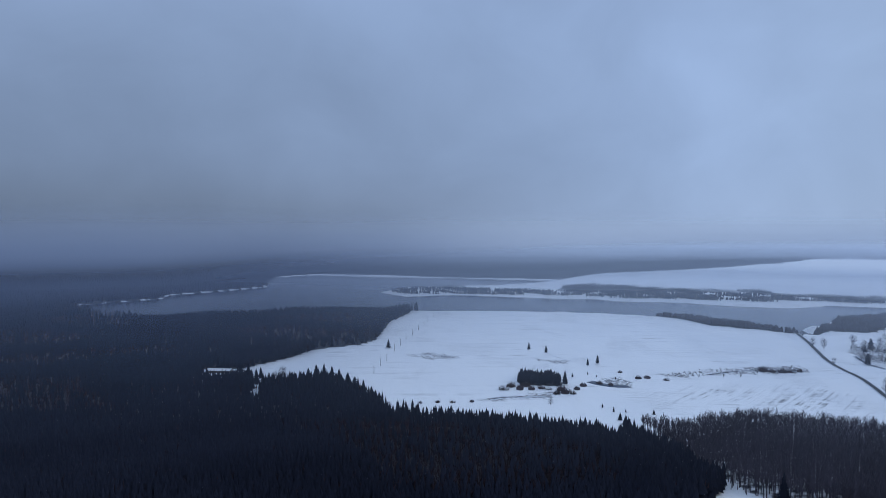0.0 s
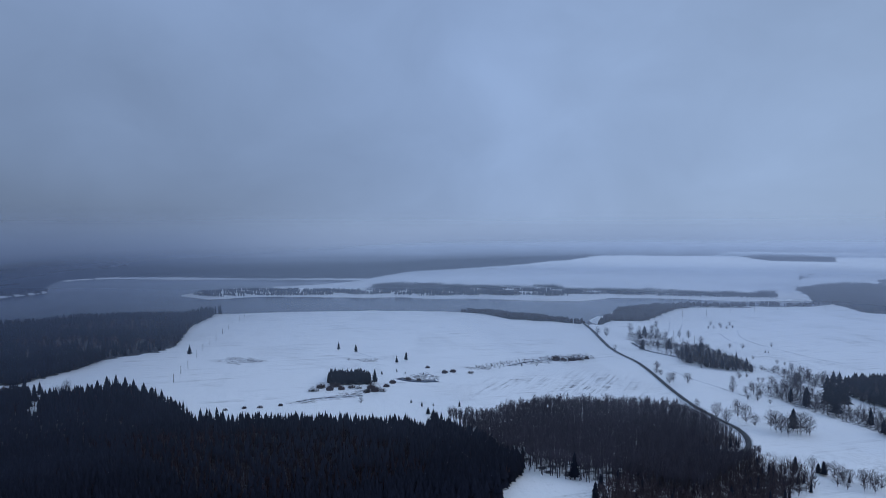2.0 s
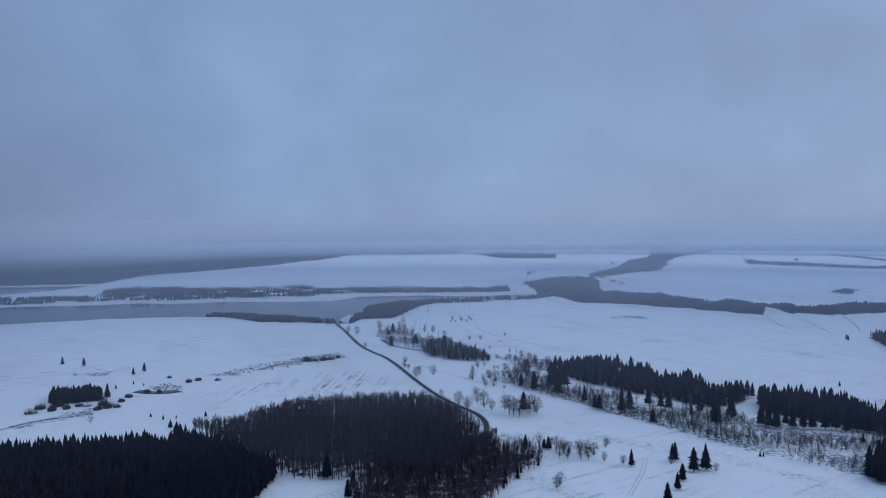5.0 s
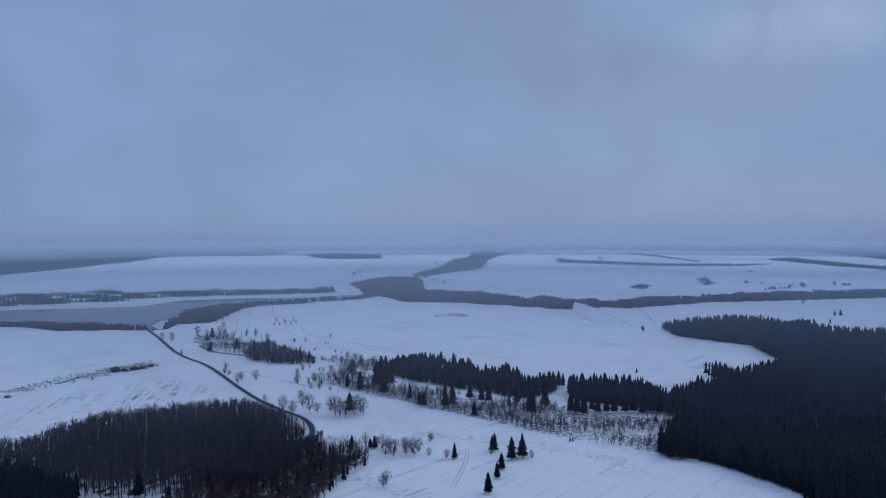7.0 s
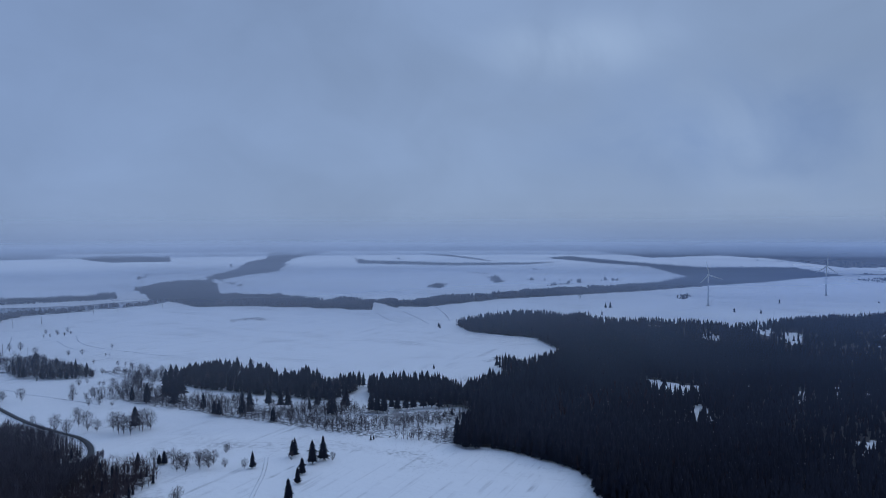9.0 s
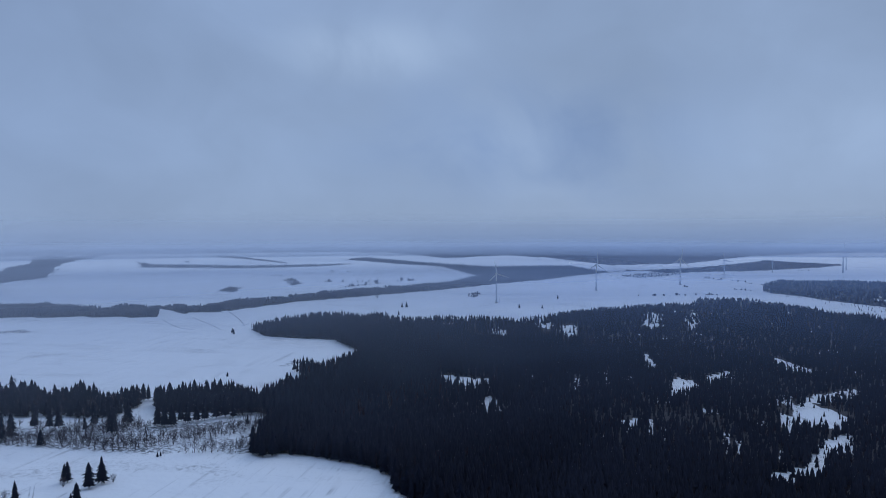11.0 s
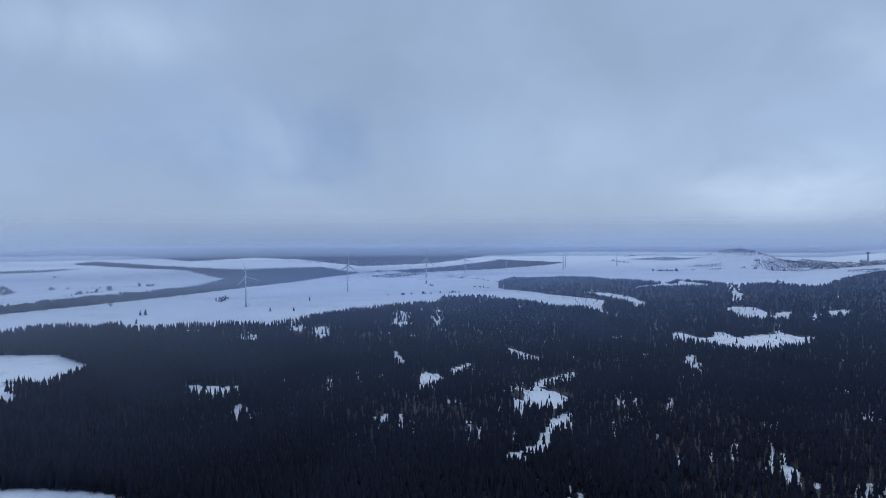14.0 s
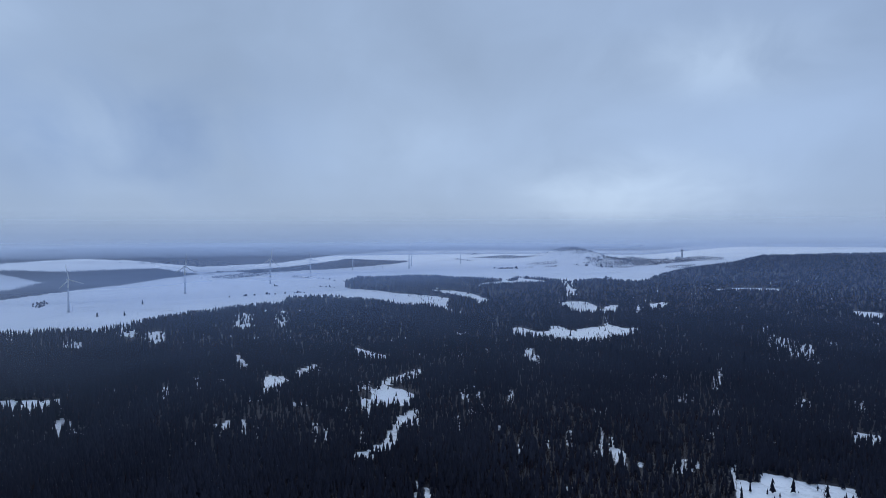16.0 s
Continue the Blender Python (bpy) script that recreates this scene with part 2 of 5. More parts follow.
asphalt = Mat("wet_asphalt", 0.55)
asphalt.colour(asphalt.mix(asphalt.remap(asphalt.noise(0.5, 5), 0.55, 0.75), (0.022, 0.023, 0.026), (0.05, 0.053, 0.06)))
asphalt.bump(asphalt.noise(3.0), 0.2, 0.02)
verge = Mat("ploughed_roadside_snow", 0.8)
verge.colour(verge.mix(verge.remap(verge.noise(0.7, 5), 0.5, 0.68), (0.74, 0.77, 0.82), (0.22, 0.19, 0.15))).bump(verge.noise(0.9, 5), 0.6, 0.4)
tussock = Mat("snowy_tussocks", 0.9)
tussock.colour(tussock.mix(tussock.remap(tussock.noise(0.14, 5, 0.7), 0.47, 0.66), (0.66, 0.7, 0.76), (0.17, 0.165, 0.175))).bump(tussock.noise(0.9, 5), 0.6, 0.3)
water = Mat("lake_water", 0.16)
water.colour(water.mix(water.noise(0.01, 3), (0.026, 0.037, 0.066), (0.038, 0.05, 0.084)))
water.b.inputs["IOR"].default_value, water.b.inputs["Specular IOR Level"].default_value = 1.33, 0.42
water.bump(water.noise(0.25, 4, 0.6, water.place((1, 0.5, 1), 0.6)), 0.25, 0.15)
tower_paint = Mat("pale_grey_paint", 0.5)
tower_paint.colour(tower_paint.mix(tower_paint.noise(0.2), (0.5, 0.52, 0.55), (0.62, 0.64, 0.67)))
timber = Mat("weathered_timber", 0.9)
timber.colour(timber.mix(timber.noise(1.2), (0.07, 0.06, 0.05), (0.14, 0.12, 0.1)))
plaster = Mat("dull_plaster", 0.9)
plaster.colour(plaster.mix(plaster.noise(0.4), (0.28, 0.27, 0.26), (0.42, 0.41, 0.4)))
roof_snow = Mat("roof_snow", 0.8)
roof_snow.colour(roof_snow.mix(roof_snow.noise(0.3), (0.74, 0.77, 0.82), (0.85, 0.87, 0.89)))
glass = Mat("dark_window", 0.1)
glass.colour((0.02, 0.025, 0.03))
steel = Mat("galvanised_steel", 0.5)
steel.colour(steel.mix(steel.noise(1.0), (0.2, 0.21, 0.23), (0.32, 0.33, 0.35)))
rock = Mat("grey_rock", 0.95)
rock.colour(rock.mix(rock.remap(rock.noise(0.08, 5), 0.4, 0.6), (0.16, 0.16, 0.17), (0.7, 0.73, 0.78)))


# mist: a sheet of painted haze; compass bearing, thickness per kilometre, how pale
HAZE_BANKS = [(-60, 0.46, 0.128, 0.163, 0.245, 0.22, 0.265, 0.365), (-16, 0.36, 0.205, 0.25, 0.355, 0.32, 0.37, 0.48), (14, 0.24, 0.56, 0.65, 0.79, 0.66, 0.71, 0.78),
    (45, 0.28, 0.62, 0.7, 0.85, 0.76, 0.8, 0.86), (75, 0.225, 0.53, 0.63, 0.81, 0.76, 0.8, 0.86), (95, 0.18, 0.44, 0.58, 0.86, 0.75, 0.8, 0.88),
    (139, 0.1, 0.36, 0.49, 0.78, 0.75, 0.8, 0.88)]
# fog colours carry cloud shade over the western hills and brightness in the east
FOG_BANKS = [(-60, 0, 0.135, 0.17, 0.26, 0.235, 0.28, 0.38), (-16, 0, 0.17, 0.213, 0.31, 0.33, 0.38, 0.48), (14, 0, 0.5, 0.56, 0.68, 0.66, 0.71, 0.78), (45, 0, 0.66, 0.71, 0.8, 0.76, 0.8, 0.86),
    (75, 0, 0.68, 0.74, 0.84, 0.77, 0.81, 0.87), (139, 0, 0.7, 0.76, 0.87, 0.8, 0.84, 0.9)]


def haze_material(name, banks, bank=False):
    """Painted haze lit by the sky; bank: a thick fog wall that thins upwards."""
    m = Mat(name)
    m.n.remove(m.b)
    thin, d, t = m.n.new("ShaderNodeBsdfTransparent"), m.node("ShaderNodeBsdfDiffuse"), m.node("ShaderNodeBsdfTranslucent")
    drop = m.node("ShaderNodeMixShader", Fac=0.12)
    m.l.new(d.outputs[0], drop.inputs[1])
    m.l.new(t.outputs[0], drop.inputs[2])
    xyz = m.n.new("ShaderNodeSeparateXYZ")
    m.l.new(m.place(), xyz.inputs[0])
    x, y, z = xyz.outputs
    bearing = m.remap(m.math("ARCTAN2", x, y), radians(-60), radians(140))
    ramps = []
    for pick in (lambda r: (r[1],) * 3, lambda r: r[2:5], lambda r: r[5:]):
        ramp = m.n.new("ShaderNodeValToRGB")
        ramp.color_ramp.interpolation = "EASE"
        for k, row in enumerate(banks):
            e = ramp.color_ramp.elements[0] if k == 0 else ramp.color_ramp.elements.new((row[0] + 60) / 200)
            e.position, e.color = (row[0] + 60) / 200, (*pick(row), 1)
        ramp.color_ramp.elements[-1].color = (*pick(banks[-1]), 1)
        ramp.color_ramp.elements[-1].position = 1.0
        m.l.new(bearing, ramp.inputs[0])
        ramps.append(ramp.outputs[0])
    hue = m.mix(m.remap(z, 15, 175) if bank else m.remap(z, 60, 175), ramps[1], ramps[2])      # colour is made paler with height, to meet the sky's brightness
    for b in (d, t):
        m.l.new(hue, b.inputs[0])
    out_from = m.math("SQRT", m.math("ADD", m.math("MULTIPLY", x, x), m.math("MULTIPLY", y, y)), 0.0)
    # opacity grows with the eye's sightline to the ground, painting haze by distance
    sight_km = m.math("DIVIDE", m.math("MULTIPLY", out_from, EYE / 1000), m.math("MAXIMUM", m.math("SUBTRACT", EYE, z), 14.0))
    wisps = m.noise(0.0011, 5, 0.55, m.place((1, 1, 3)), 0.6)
    depth = m.math("MULTIPLY", m.math("MULTIPLY", m.math("POWER", m.math("MINIMUM", m.math("MAXIMUM", m.math("SUBTRACT", sight_km, 0.41), 0.0), m.remap(z, 66, 94, 1.9, 3.2)), 1.3), ramps[0]), m.remap(wisps, 0.3, 0.7, 0.85, 1.15))
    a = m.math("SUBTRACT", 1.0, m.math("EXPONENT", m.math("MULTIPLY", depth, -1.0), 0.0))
    shreds = m.noise(0.0022, 5, 0.6, m.place((1, 1, 2.2)), 0.7)
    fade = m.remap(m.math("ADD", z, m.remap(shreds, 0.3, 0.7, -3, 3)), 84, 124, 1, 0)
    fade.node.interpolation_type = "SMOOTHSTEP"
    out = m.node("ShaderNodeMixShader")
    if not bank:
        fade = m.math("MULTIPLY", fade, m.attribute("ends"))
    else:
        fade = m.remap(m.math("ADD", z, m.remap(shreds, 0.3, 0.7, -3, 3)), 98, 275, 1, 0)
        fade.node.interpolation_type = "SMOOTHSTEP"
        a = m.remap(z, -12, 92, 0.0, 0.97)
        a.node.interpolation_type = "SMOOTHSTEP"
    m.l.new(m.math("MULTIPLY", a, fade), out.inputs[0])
    m.l.new(thin.outputs[0], out.inputs[1])
    m.l.new(drop.outputs[0], out.inputs[2])
    m.l.new(out.outputs[0], m.n["Material Output"].inputs[0])
    return m.m


HAZE_SHEET, FOG = haze_material("mist", HAZE_BANKS), haze_material("fog", FOG_BANKS, True)


# ---- the plan, in metres from the point below the camera ----
LAKE = [(-792, 1493), (-726, 1574), (-649, 1663), (-670, 1754), (-590, 1851), (-497, 2004), (-577, 2447), (-456, 2583), (-201, 2454), (122, 2346),
    (356, 2248), (155, 2052), (-100, 1976), (-161, 1824), (-86, 1701), (22, 1740), (155, 1691), (280, 1642), (344, 1639), (392, 1574), (508, 1547),
    (598, 1469), (693, 1427), (811, 1477), (740, 1489), (805, 1472), (921, 1408), (1019, 1321), (1210, 1268), (1113, 1149), (973, 1082), (880, 1142),
    (804, 1188), (724, 1208), (652, 1192), (603, 1113), (562, 1108), (538, 1007), (500, 1028), (451, 1107), (398, 1213), (339, 1277), (226, 1327),
    (17, 1336), (-47, 1345), (-156, 1370), (-290, 1392), (-400, 1318), (-480, 1254), (-604, 1266)]
F_LEFT = [(-328, 88), (-1992, 1150), (-808, 1305), (-780, 1471), (-592, 1240), (-540, 1281), (-456, 1330), (-403, 1402), (-303, 1452), (-214, 1469),
    (-95, 1432), (-47, 1295), (-49, 1345), (-86, 1151), (-90, 975), (-107, 938), (-160, 904), (-178, 852), (-206, 809), (-220, 785), (-263, 784),
    (-261, 763), (-209, 744), (-178, 673), (-166, 684), (-156, 693), (-131, 699), (-124, 709), (-101, 693), (-75, 652), (-43, 580), (-20, 569), (7,
    561), (50, 542), (74, 530), (93, 519), (112, 514), (119, 493), (132, 519), (156, 460), (158, 431), (168, 421), (160, 410), (136, 383), (113, 310)]
F_GROVE = [(145, 533), (167, 517), (200, 534), (241, 549), (270, 533), (305, 518), (328, 502), (330, 456), (342, 444), (319, 388), (280, 363), (236,
    337), (205, 376), (178, 399), (166, 414), (170, 423), (158, 431)]
F_BROWN = [(276, 454), (298, 456), (317, 439), (333, 425), (314, 388), (309, 376), (322, 358), (314, 336), (292, 329), (258, 314), (244, 302), (160,
    289), (178, 340), (187, 364), (205, 375), (241, 417), (268, 448)]
F_WOOD = [(545, 553), (571, 571), (587, 560), (595, 537), (592, 498), (582, 442), (579, 401), (583, 370), (568, 358), (534, 358), (523, 368), (521,
    396), (517, 429), (513, 464), (508, 495), (520, 527)]
F_SHORE = [(355, 1355), (414, 1278), (466, 1184), (498, 1110), (514, 1045), (529, 1044), (501, 1018), (462, 1052), (411, 1094), (388, 1200), (351,
    1280)]
F_PROMO = [(523, 1064), (539, 1043), (588, 1081), (635, 1161), (717, 1196), (834, 1153), (959, 1066), (1059, 1110), (855, 1109), (797, 1158), (748,
    1143), (691, 1093), (612, 1021), (569, 1040), (519, 1025)]
F_SPIT = [(-165, 1862), (-97, 1920), (24, 1951), (171, 1872), (284, 1796), (338, 1982), (429, 2045), (611, 1864), (800, 1792), (785, 1670), (917,
    1624), (979, 1582), (1009, 1543), (1112, 1441), (1189, 1415), (1094, 1292), (939, 1436), (822, 1502), (700, 1560), (704, 1498), (517, 1576), (399,
    1600), (284, 1670), (22, 1756), (-88, 1733)]
F_VALLEY = [(1325, 1506), (1501, 1607), (1701, 1614), (1700, 1588), (1257, 1156), (1246, 1112), (1285, 1010), (1186, 817), (1264, 842), (1257, 740),
    (1299, 751), (1265, 680), (1453, 695), (1650, 584), (1882, 444), (2121, 309), (2418, 274), (3000, 498), (3080, 661), (3378, 1030), (3531, 967),
    (3264, 677), (3045, 404), (2949, 298), (3061, -41), (2659, -182), (2969, -556), (3393, -905), (3100, -1123), (2975, -1030), (2815, -751), (2624,
    -387), (2786, -257), (2143, 107), (1846, 295), (1617, 436), (1470, 557), (1231, 610), (1184, 661), (1241, 741), (1121, 672), (1078, 820), (1018,
    909), (978, 957), (1098, 1176)]
F_FAR1 = [(2323, 3011), (2580, 3017), (2584, 2684), (2430, 2524), (2220, 2675)]
F_FAR2 = [(1742, 1662), (1853, 1743), (2116, 1869), (2379, 1988), (2880, 2310), (3274, 2390), (3521, 2404), (3239, 2271), (2760, 2154), (2354, 1862),
    (2050, 1737), (1841, 1684)]
F_FAR3 = [(1766, 1675), (2046, 1824), (2533, 2171), (2731, 2233), (3159, 2542), (3342, 2541), (3028, 2258), (2625, 2029), (2148, 1693), (1921,
    1661), (1712, 1575)]
F_HILLS = [(-2031, 1080), (-833, 1346), (-792, 1493), (-726, 1574), (-654, 1678), (-676, 1769), (-595, 1866), (-501, 2023), (-579, 2477), (-462,
    2616), (-165, 2493), (369, 2270), (568, 2610), (1207, 2969), (1567, 3227), (1360, 3028), (1802, 3418), (2161, 3302), (1534, 3316), (1906, 3304),
    (2236, 3117), (2557, 3411), (3715, 3118), (2425, 4200), (0, 4850), (-2425, 4200), (-4282, 2277)]
F_HILLS2 = [(4114, 1042), (3538, 564), (3888, 193), (3095, -212), (3242, -556), (3733, -936), (3908, -1353), (4282, -2277), (4776, -842), (4776, 842)]
F_HILLS3 = [(3963, 1085), (4181, 751), (4047, 538), (3644, 111), (3976, 122), (4744, 1008), (4558, 1659)]
F_EAST = [(579, 353), (601, 335), (633, 303), (608, 268), (654, 253), (684, 236), (735, 285), (740, 255), (810, 234), (854, 243), (944, 310), (947,
    351), (960, 414), (1035, 472), (1040, 459), (1167, 422), (1172, 338), (1221, 297), (1155, 294), (1141, 219), (1178, 133), (1169, 59), (1288, -21),
    (1388, -95), (1457, -180), (1469, -256), (1618, -296), (1586, -398), (1419, -469), (1290, -540), (630, -506), (523, -731), (208, -978), (71,
    -333), (398, 93), (423, 101), (438, 119), (449, 147), (454, 176), (456, 201), (469, 212), (524, 219), (545, 226), (561, 246), (558, 272), (552, 300), (550, 330)]
F_RIDGE = [(1298, -543), (1527, -578), (1794, -493), (2078, -554), (2210, -625), (2223, -841), (2064, -929), (1883, -1014), (1999, -1108), (1812,
    -1162), (1753, -807), (1988, -1091), (1755, -1110), (1821, -1251), (1672, -1302), (1831, -1513), (1933, -1742), (1902, -1887), (2122, -2250),
    (1987, -2771), (1596, -3002), (647, -2415), (208, -978), (509, -713), (613, -492)]
C_A = [(743, 131), (726, 94), (721, 67), (679, 71), (675, 88), (688, 108)]
C_B = [(644, 69), (650, 64), (627, 54), (604, 57), (599, 62), (562, 62), (565, 64), (609, 65)]
C_B2 = [(623, 54), (619, 50), (581, 42), (585, 46), (573, 48)]
C_B3 = [(578, -53), (573, -60), (548, -55), (556, -51)]
C_C = [(730, -108), (767, -120), (738, -121), (750, -134), (718, -132), (698, -118), (680, -107), (688, -102)]
C_C2 = [(910, -102), (879, -106), (818, -108), (822, -100), (854, -97)]
C_D = [(653, -197), (653, -217), (631, -225), (609, -230), (588, -213), (586, -194), (594, -186), (616, -186)]
C_D2 = [(626, -180), (608, -183), (568, -172), (569, -168), (601, -174)]
C_E = [(662, -207), (696, -231), (707, -252), (727, -270), (719, -275), (694, -262), (686, -237), (673, -223), (655, -209)]
C_TRACK = [(563, -210), (542, -202), (534, -188), (510, -176), (488, -165), (477, -156), (468, -144), (459, -132), (460, -124), (469, -134), (479,
    -150), (491, -160), (512, -170), (545, -187), (555, -199)]
C_F = [(1855, -483), (1741, -534), (1635, -558), (1571, -592), (1515, -619), (1451, -624), (1268, -536), (1323, -535), (1381, -535), (1490, -561),
    (1547, -528), (1679, -500)]
C_F2 = [(1696, -670), (1647, -711), (1575, -732), (1388, -690), (1340, -642), (1433, -665), (1583, -669)]
C_G = [(941, -500), (978, -532), (954, -538), (911, -530), (912, -546), (967, -583), (967, -601), (916, -589), (929, -628), (954, -682), (917,
    -682), (901, -705), (861, -650), (837, -599), (832, -567), (851, -547), (862, -532), (879, -518), (912, -510)]
C_H = [(1252, -781), (1288, -829), (1254, -848), (1199, -827), (1138, -796), (1123, -765), (1158, -745)]
C_H2 = [(1123, -786), (1180, -850), (1182, -875), (1119, -821)]
C_I = [(1182, -946), (1200, -1009), (1140, -958), (1138, -934), (1119, -898)]
C_N = [(1392, -1284), (1352, -1308), (1336, -1359), (1273, -1422), (1254, -1398), (1298, -1320), (1322, -1279)]
V_A = [(2440, -1619), (2481, -1688), (2514, -1778), (2700, -2000), (2494, -1885), (2508, -1980), (2359, -1935), (2197, -1806), (2240, -1742), (2182,
    -1645), (2235, -1633), (2244, -1570), (2373, -1615)]
V_B = [(2484, -2123), (2393, -2186), (2129, -2064), (2031, -1979), (2115, -1942), (2244, -1928)]
V_C = [(2112, -1771), (2069, -1804), (2037, -1836), (1972, -1777), (1961, -1717), (2050, -1710)]
V_D = [(2508, -1402), (2583, -1490), (2550, -1564), (2461, -1536), (2474, -1445)]
C_M = [(917, -968), (762, -826), (735, -814), (665, -794), (606, -720), (639, -724), (683, -732), (739, -793), (848, -900)]
C_S = [(922, -1193), (874, -1221), (835, -1166), (883, -1149)]
C_J = [(591, -563), (590, -573), (546, -526), (512, -489), (541, -512)]
C_K = [(482, -459), (470, -452), (432, -411), (402, -380), (369, -348), (370, -347), (414, -390), (462, -437)]
C_O = [(448, -513), (463, -536), (449, -536), (444, -517)]
C_P = [(365, -477), (359, -486), (362, -497), (345, -479), (350, -474), (354, -465)]
C_L = [(345, -338), (344, -344), (321, -323), (313, -329), (324, -343), (323, -350), (312, -355), (301, -361), (293, -369), (285, -374), (273,
    -364), (243, -315), (270, -269), (324, -322)]
C_Q = [(428, -306), (428, -312), (404, -296), (391, -296), (372, -281), (386, -285), (399, -290), (403, -290)]
C_R = [(889, -247), (872, -253), (832, -260), (809, -276), (817, -250), (851, -240)]
C_R2 = [(772, -425), (788, -449), (748, -434), (711, -414), (725, -417), (762, -430)]
C_R3 = [(768, -147), (798, -178), (786, -181), (763, -158), (755, -145)]
C_R4 = [(389, -149), (387, -151), (368, -149), (359, -141), (373, -143)]
SPECKS = [[(869, -38), (879, -40), (873, -42), (862, -41), (854, -40), (860, -38)], [(763, -47), (774, -49), (767, -52), (755, -50), (748, -49),
    (754, -47)], [(779, -67), (789, -71), (782, -76), (771, -73), (764, -71), (771, -68)], [(729, -13), (746, -16), (735, -21), (715, -19), (704,
    -17), (714, -14)], [(552, -29), (558, -31), (554, -35), (548, -33), (544, -32), (547, -30)], [(564, -66), (570, -69), (566, -71), (559, -69),
    (555, -68), (559, -67)], [(557, -74), (562, -76), (559, -79), (553, -77), (549, -76), (552, -74)], [(1194, 38), (1217, 29), (1200, 10), (1174,
    15), (1159, 21), (1174, 32)], [(1276, -140), (1362, -163), (1308, -181), (1221, -162), (1172, -148), (1213, -140)], [(1282, -212), (1381, -238),
    (1319, -245), (1218, -221), (1158, -205), (1207, -204)], [(1101, 103), (1120, 96), (1106, 77), (1086, 81), (1071, 85), (1083, 96)], [(1128, 1),
    (1163, -10), (1140, -30), (1103, -23), (1078, -17), (1099, -5)], [(684, -198), (691, -203), (684, -207), (677, -203), (672, -200), (678, -198)],
    [(490, -251), (500, -258), (492, -256), (482, -250), (474, -245), (481, -247)], [(432, -237), (440, -243), (434, -242), (424, -236), (418,
    -232), (424, -234)], [(438, -259), (446, -265), (440, -264), (430, -257), (425, -253), (430, -255)], [(457, -275), (463, -280), (458, -279),
    (450, -274), (445, -270), (450, -272)], [(454, -286), (464, -295), (455, -293), (444, -285), (437, -279), (444, -282)], [(406, -278), (408,
    -281), (406, -282), (403, -279), (400, -277), (403, -277)], [(422, -295), (432, -304), (425, -300), (413, -291), (406, -285), (412, -289)],
    [(396, -145), (406, -150), (398, -149), (387, -145), (381, -142), (387, -143)], [(399, -140), (404, -143), (399, -142), (394, -140), (391,
    -138), (394, -139)], [(610, -272), (615, -278), (609, -282), (603, -278), (599, -274), (604, -272)], [(606, -284), (611, -289), (605, -290),
    (600, -286), (596, -283), (601, -283)], [(588, -310), (596, -317), (589, -318), (580, -312), (575, -307), (581, -307)], [(523, -229), (530,
    -234), (524, -234), (516, -230), (510, -226), (516, -227)], [(1151, -887), (1171, -909), (1154, -908), (1132, -887), (1119, -873), (1133,
    -876)], [(1535, -968), (1598, -1021), (1543, -1012), (1476, -960), (1434, -926), (1478, -939)], [(1734, -1081), (1780, -1127), (1732, -1129),
    (1679, -1085), (1647, -1055), (1684, -1060)], [(1022, -719), (1040, -738), (1024, -737), (1004, -719), (990, -707), (1004, -710)], [(538, -116),
    (552, -122), (541, -123), (525, -119), (516, -115), (525, -115)], [(537, -125), (545, -129), (538, -131), (528, -127), (521, -125), (527,
    -124)], [(443, -108), (449, -110), (444, -110), (438, -108), (434, -107), (438, -107)], [(428, -137), (439, -141), (431, -140), (420, -136),
    (413, -133), (419, -134)], [(510, -145), (521, -150), (513, -150), (500, -145), (493, -143), (500, -143)], [(456, -316), (464, -323), (457,
    -322), (449, -316), (445, -311), (450, -313)], [(372, -291), (375, -295), (371, -295), (367, -291), (365, -289), (368, -289)], [(-143, 1329),
    (-139, 1351), (-126, 1329), (-127, 1304), (-129, 1288), (-137, 1307)], [(-94, 1221), (-93, 1245), (-84, 1226), (-85, 1199), (-85, 1182), (-91,
    1199)], [(-262, 1229), (-262, 1245), (-253, 1231), (-251, 1213), (-250, 1200), (-257, 1212)]]
C_YARD = [(-267, 781), (-258, 790), (-223, 780), (-216, 759), (-233, 757), (-256, 763)]
C_YARD2 = [(-193, 722), (-184, 724), (-175, 685), (-176, 669), (-185, 686)]
ROAD = [(508, 1038), (484, 955), (458, 878), (437, 815), (427, 763), (425, 728), (409, 670), (386, 601), (364, 529), (357, 485), (354, 459), (344,
    436), (332, 419), (317, 406), (299, 397)]
TRACK = [(313, 267), (327, 275), (345, 285), (361, 296), (378, 309)]
FURROW = [(172, 671), (255, 714), (336, 719), (400, 705), (391, 630), (364, 529), (313, 573), (245, 610), (190, 589)]
SCRUB = [(451, 550), (508, 577), (478, 479), (492, 421), (493, 358), (512, 337), (515, 311), (528, 271), (556, 227), (505, 204), (456, 203), (453,
    220), (446, 246), (443, 291), (443, 327), (445, 356), (443, 404), (449, 450), (445, 490)]
SCRUB2 = [(515, 690), (523, 595), (509, 580), (552, 525), (539, 652), (500, 631)]
CREEK = [(227, 746), (283, 769), (338, 782), (393, 783), (388, 760), (324, 752), (242, 735)]
SCRUB3 = [(501, 883), (549, 885), (529, 809), (518, 717), (480, 734), (464, 789)]
COPSE = [(480, 735), (514, 766), (544, 777), (532, 718), (518, 656), (504, 629), (478, 657), (467, 706)]
CLUMP = [(72, 694), (80, 687), (96, 690), (110, 686), (117, 697), (114, 712), (117, 722), (104, 728), (90, 723), (79, 726), (74, 712)]
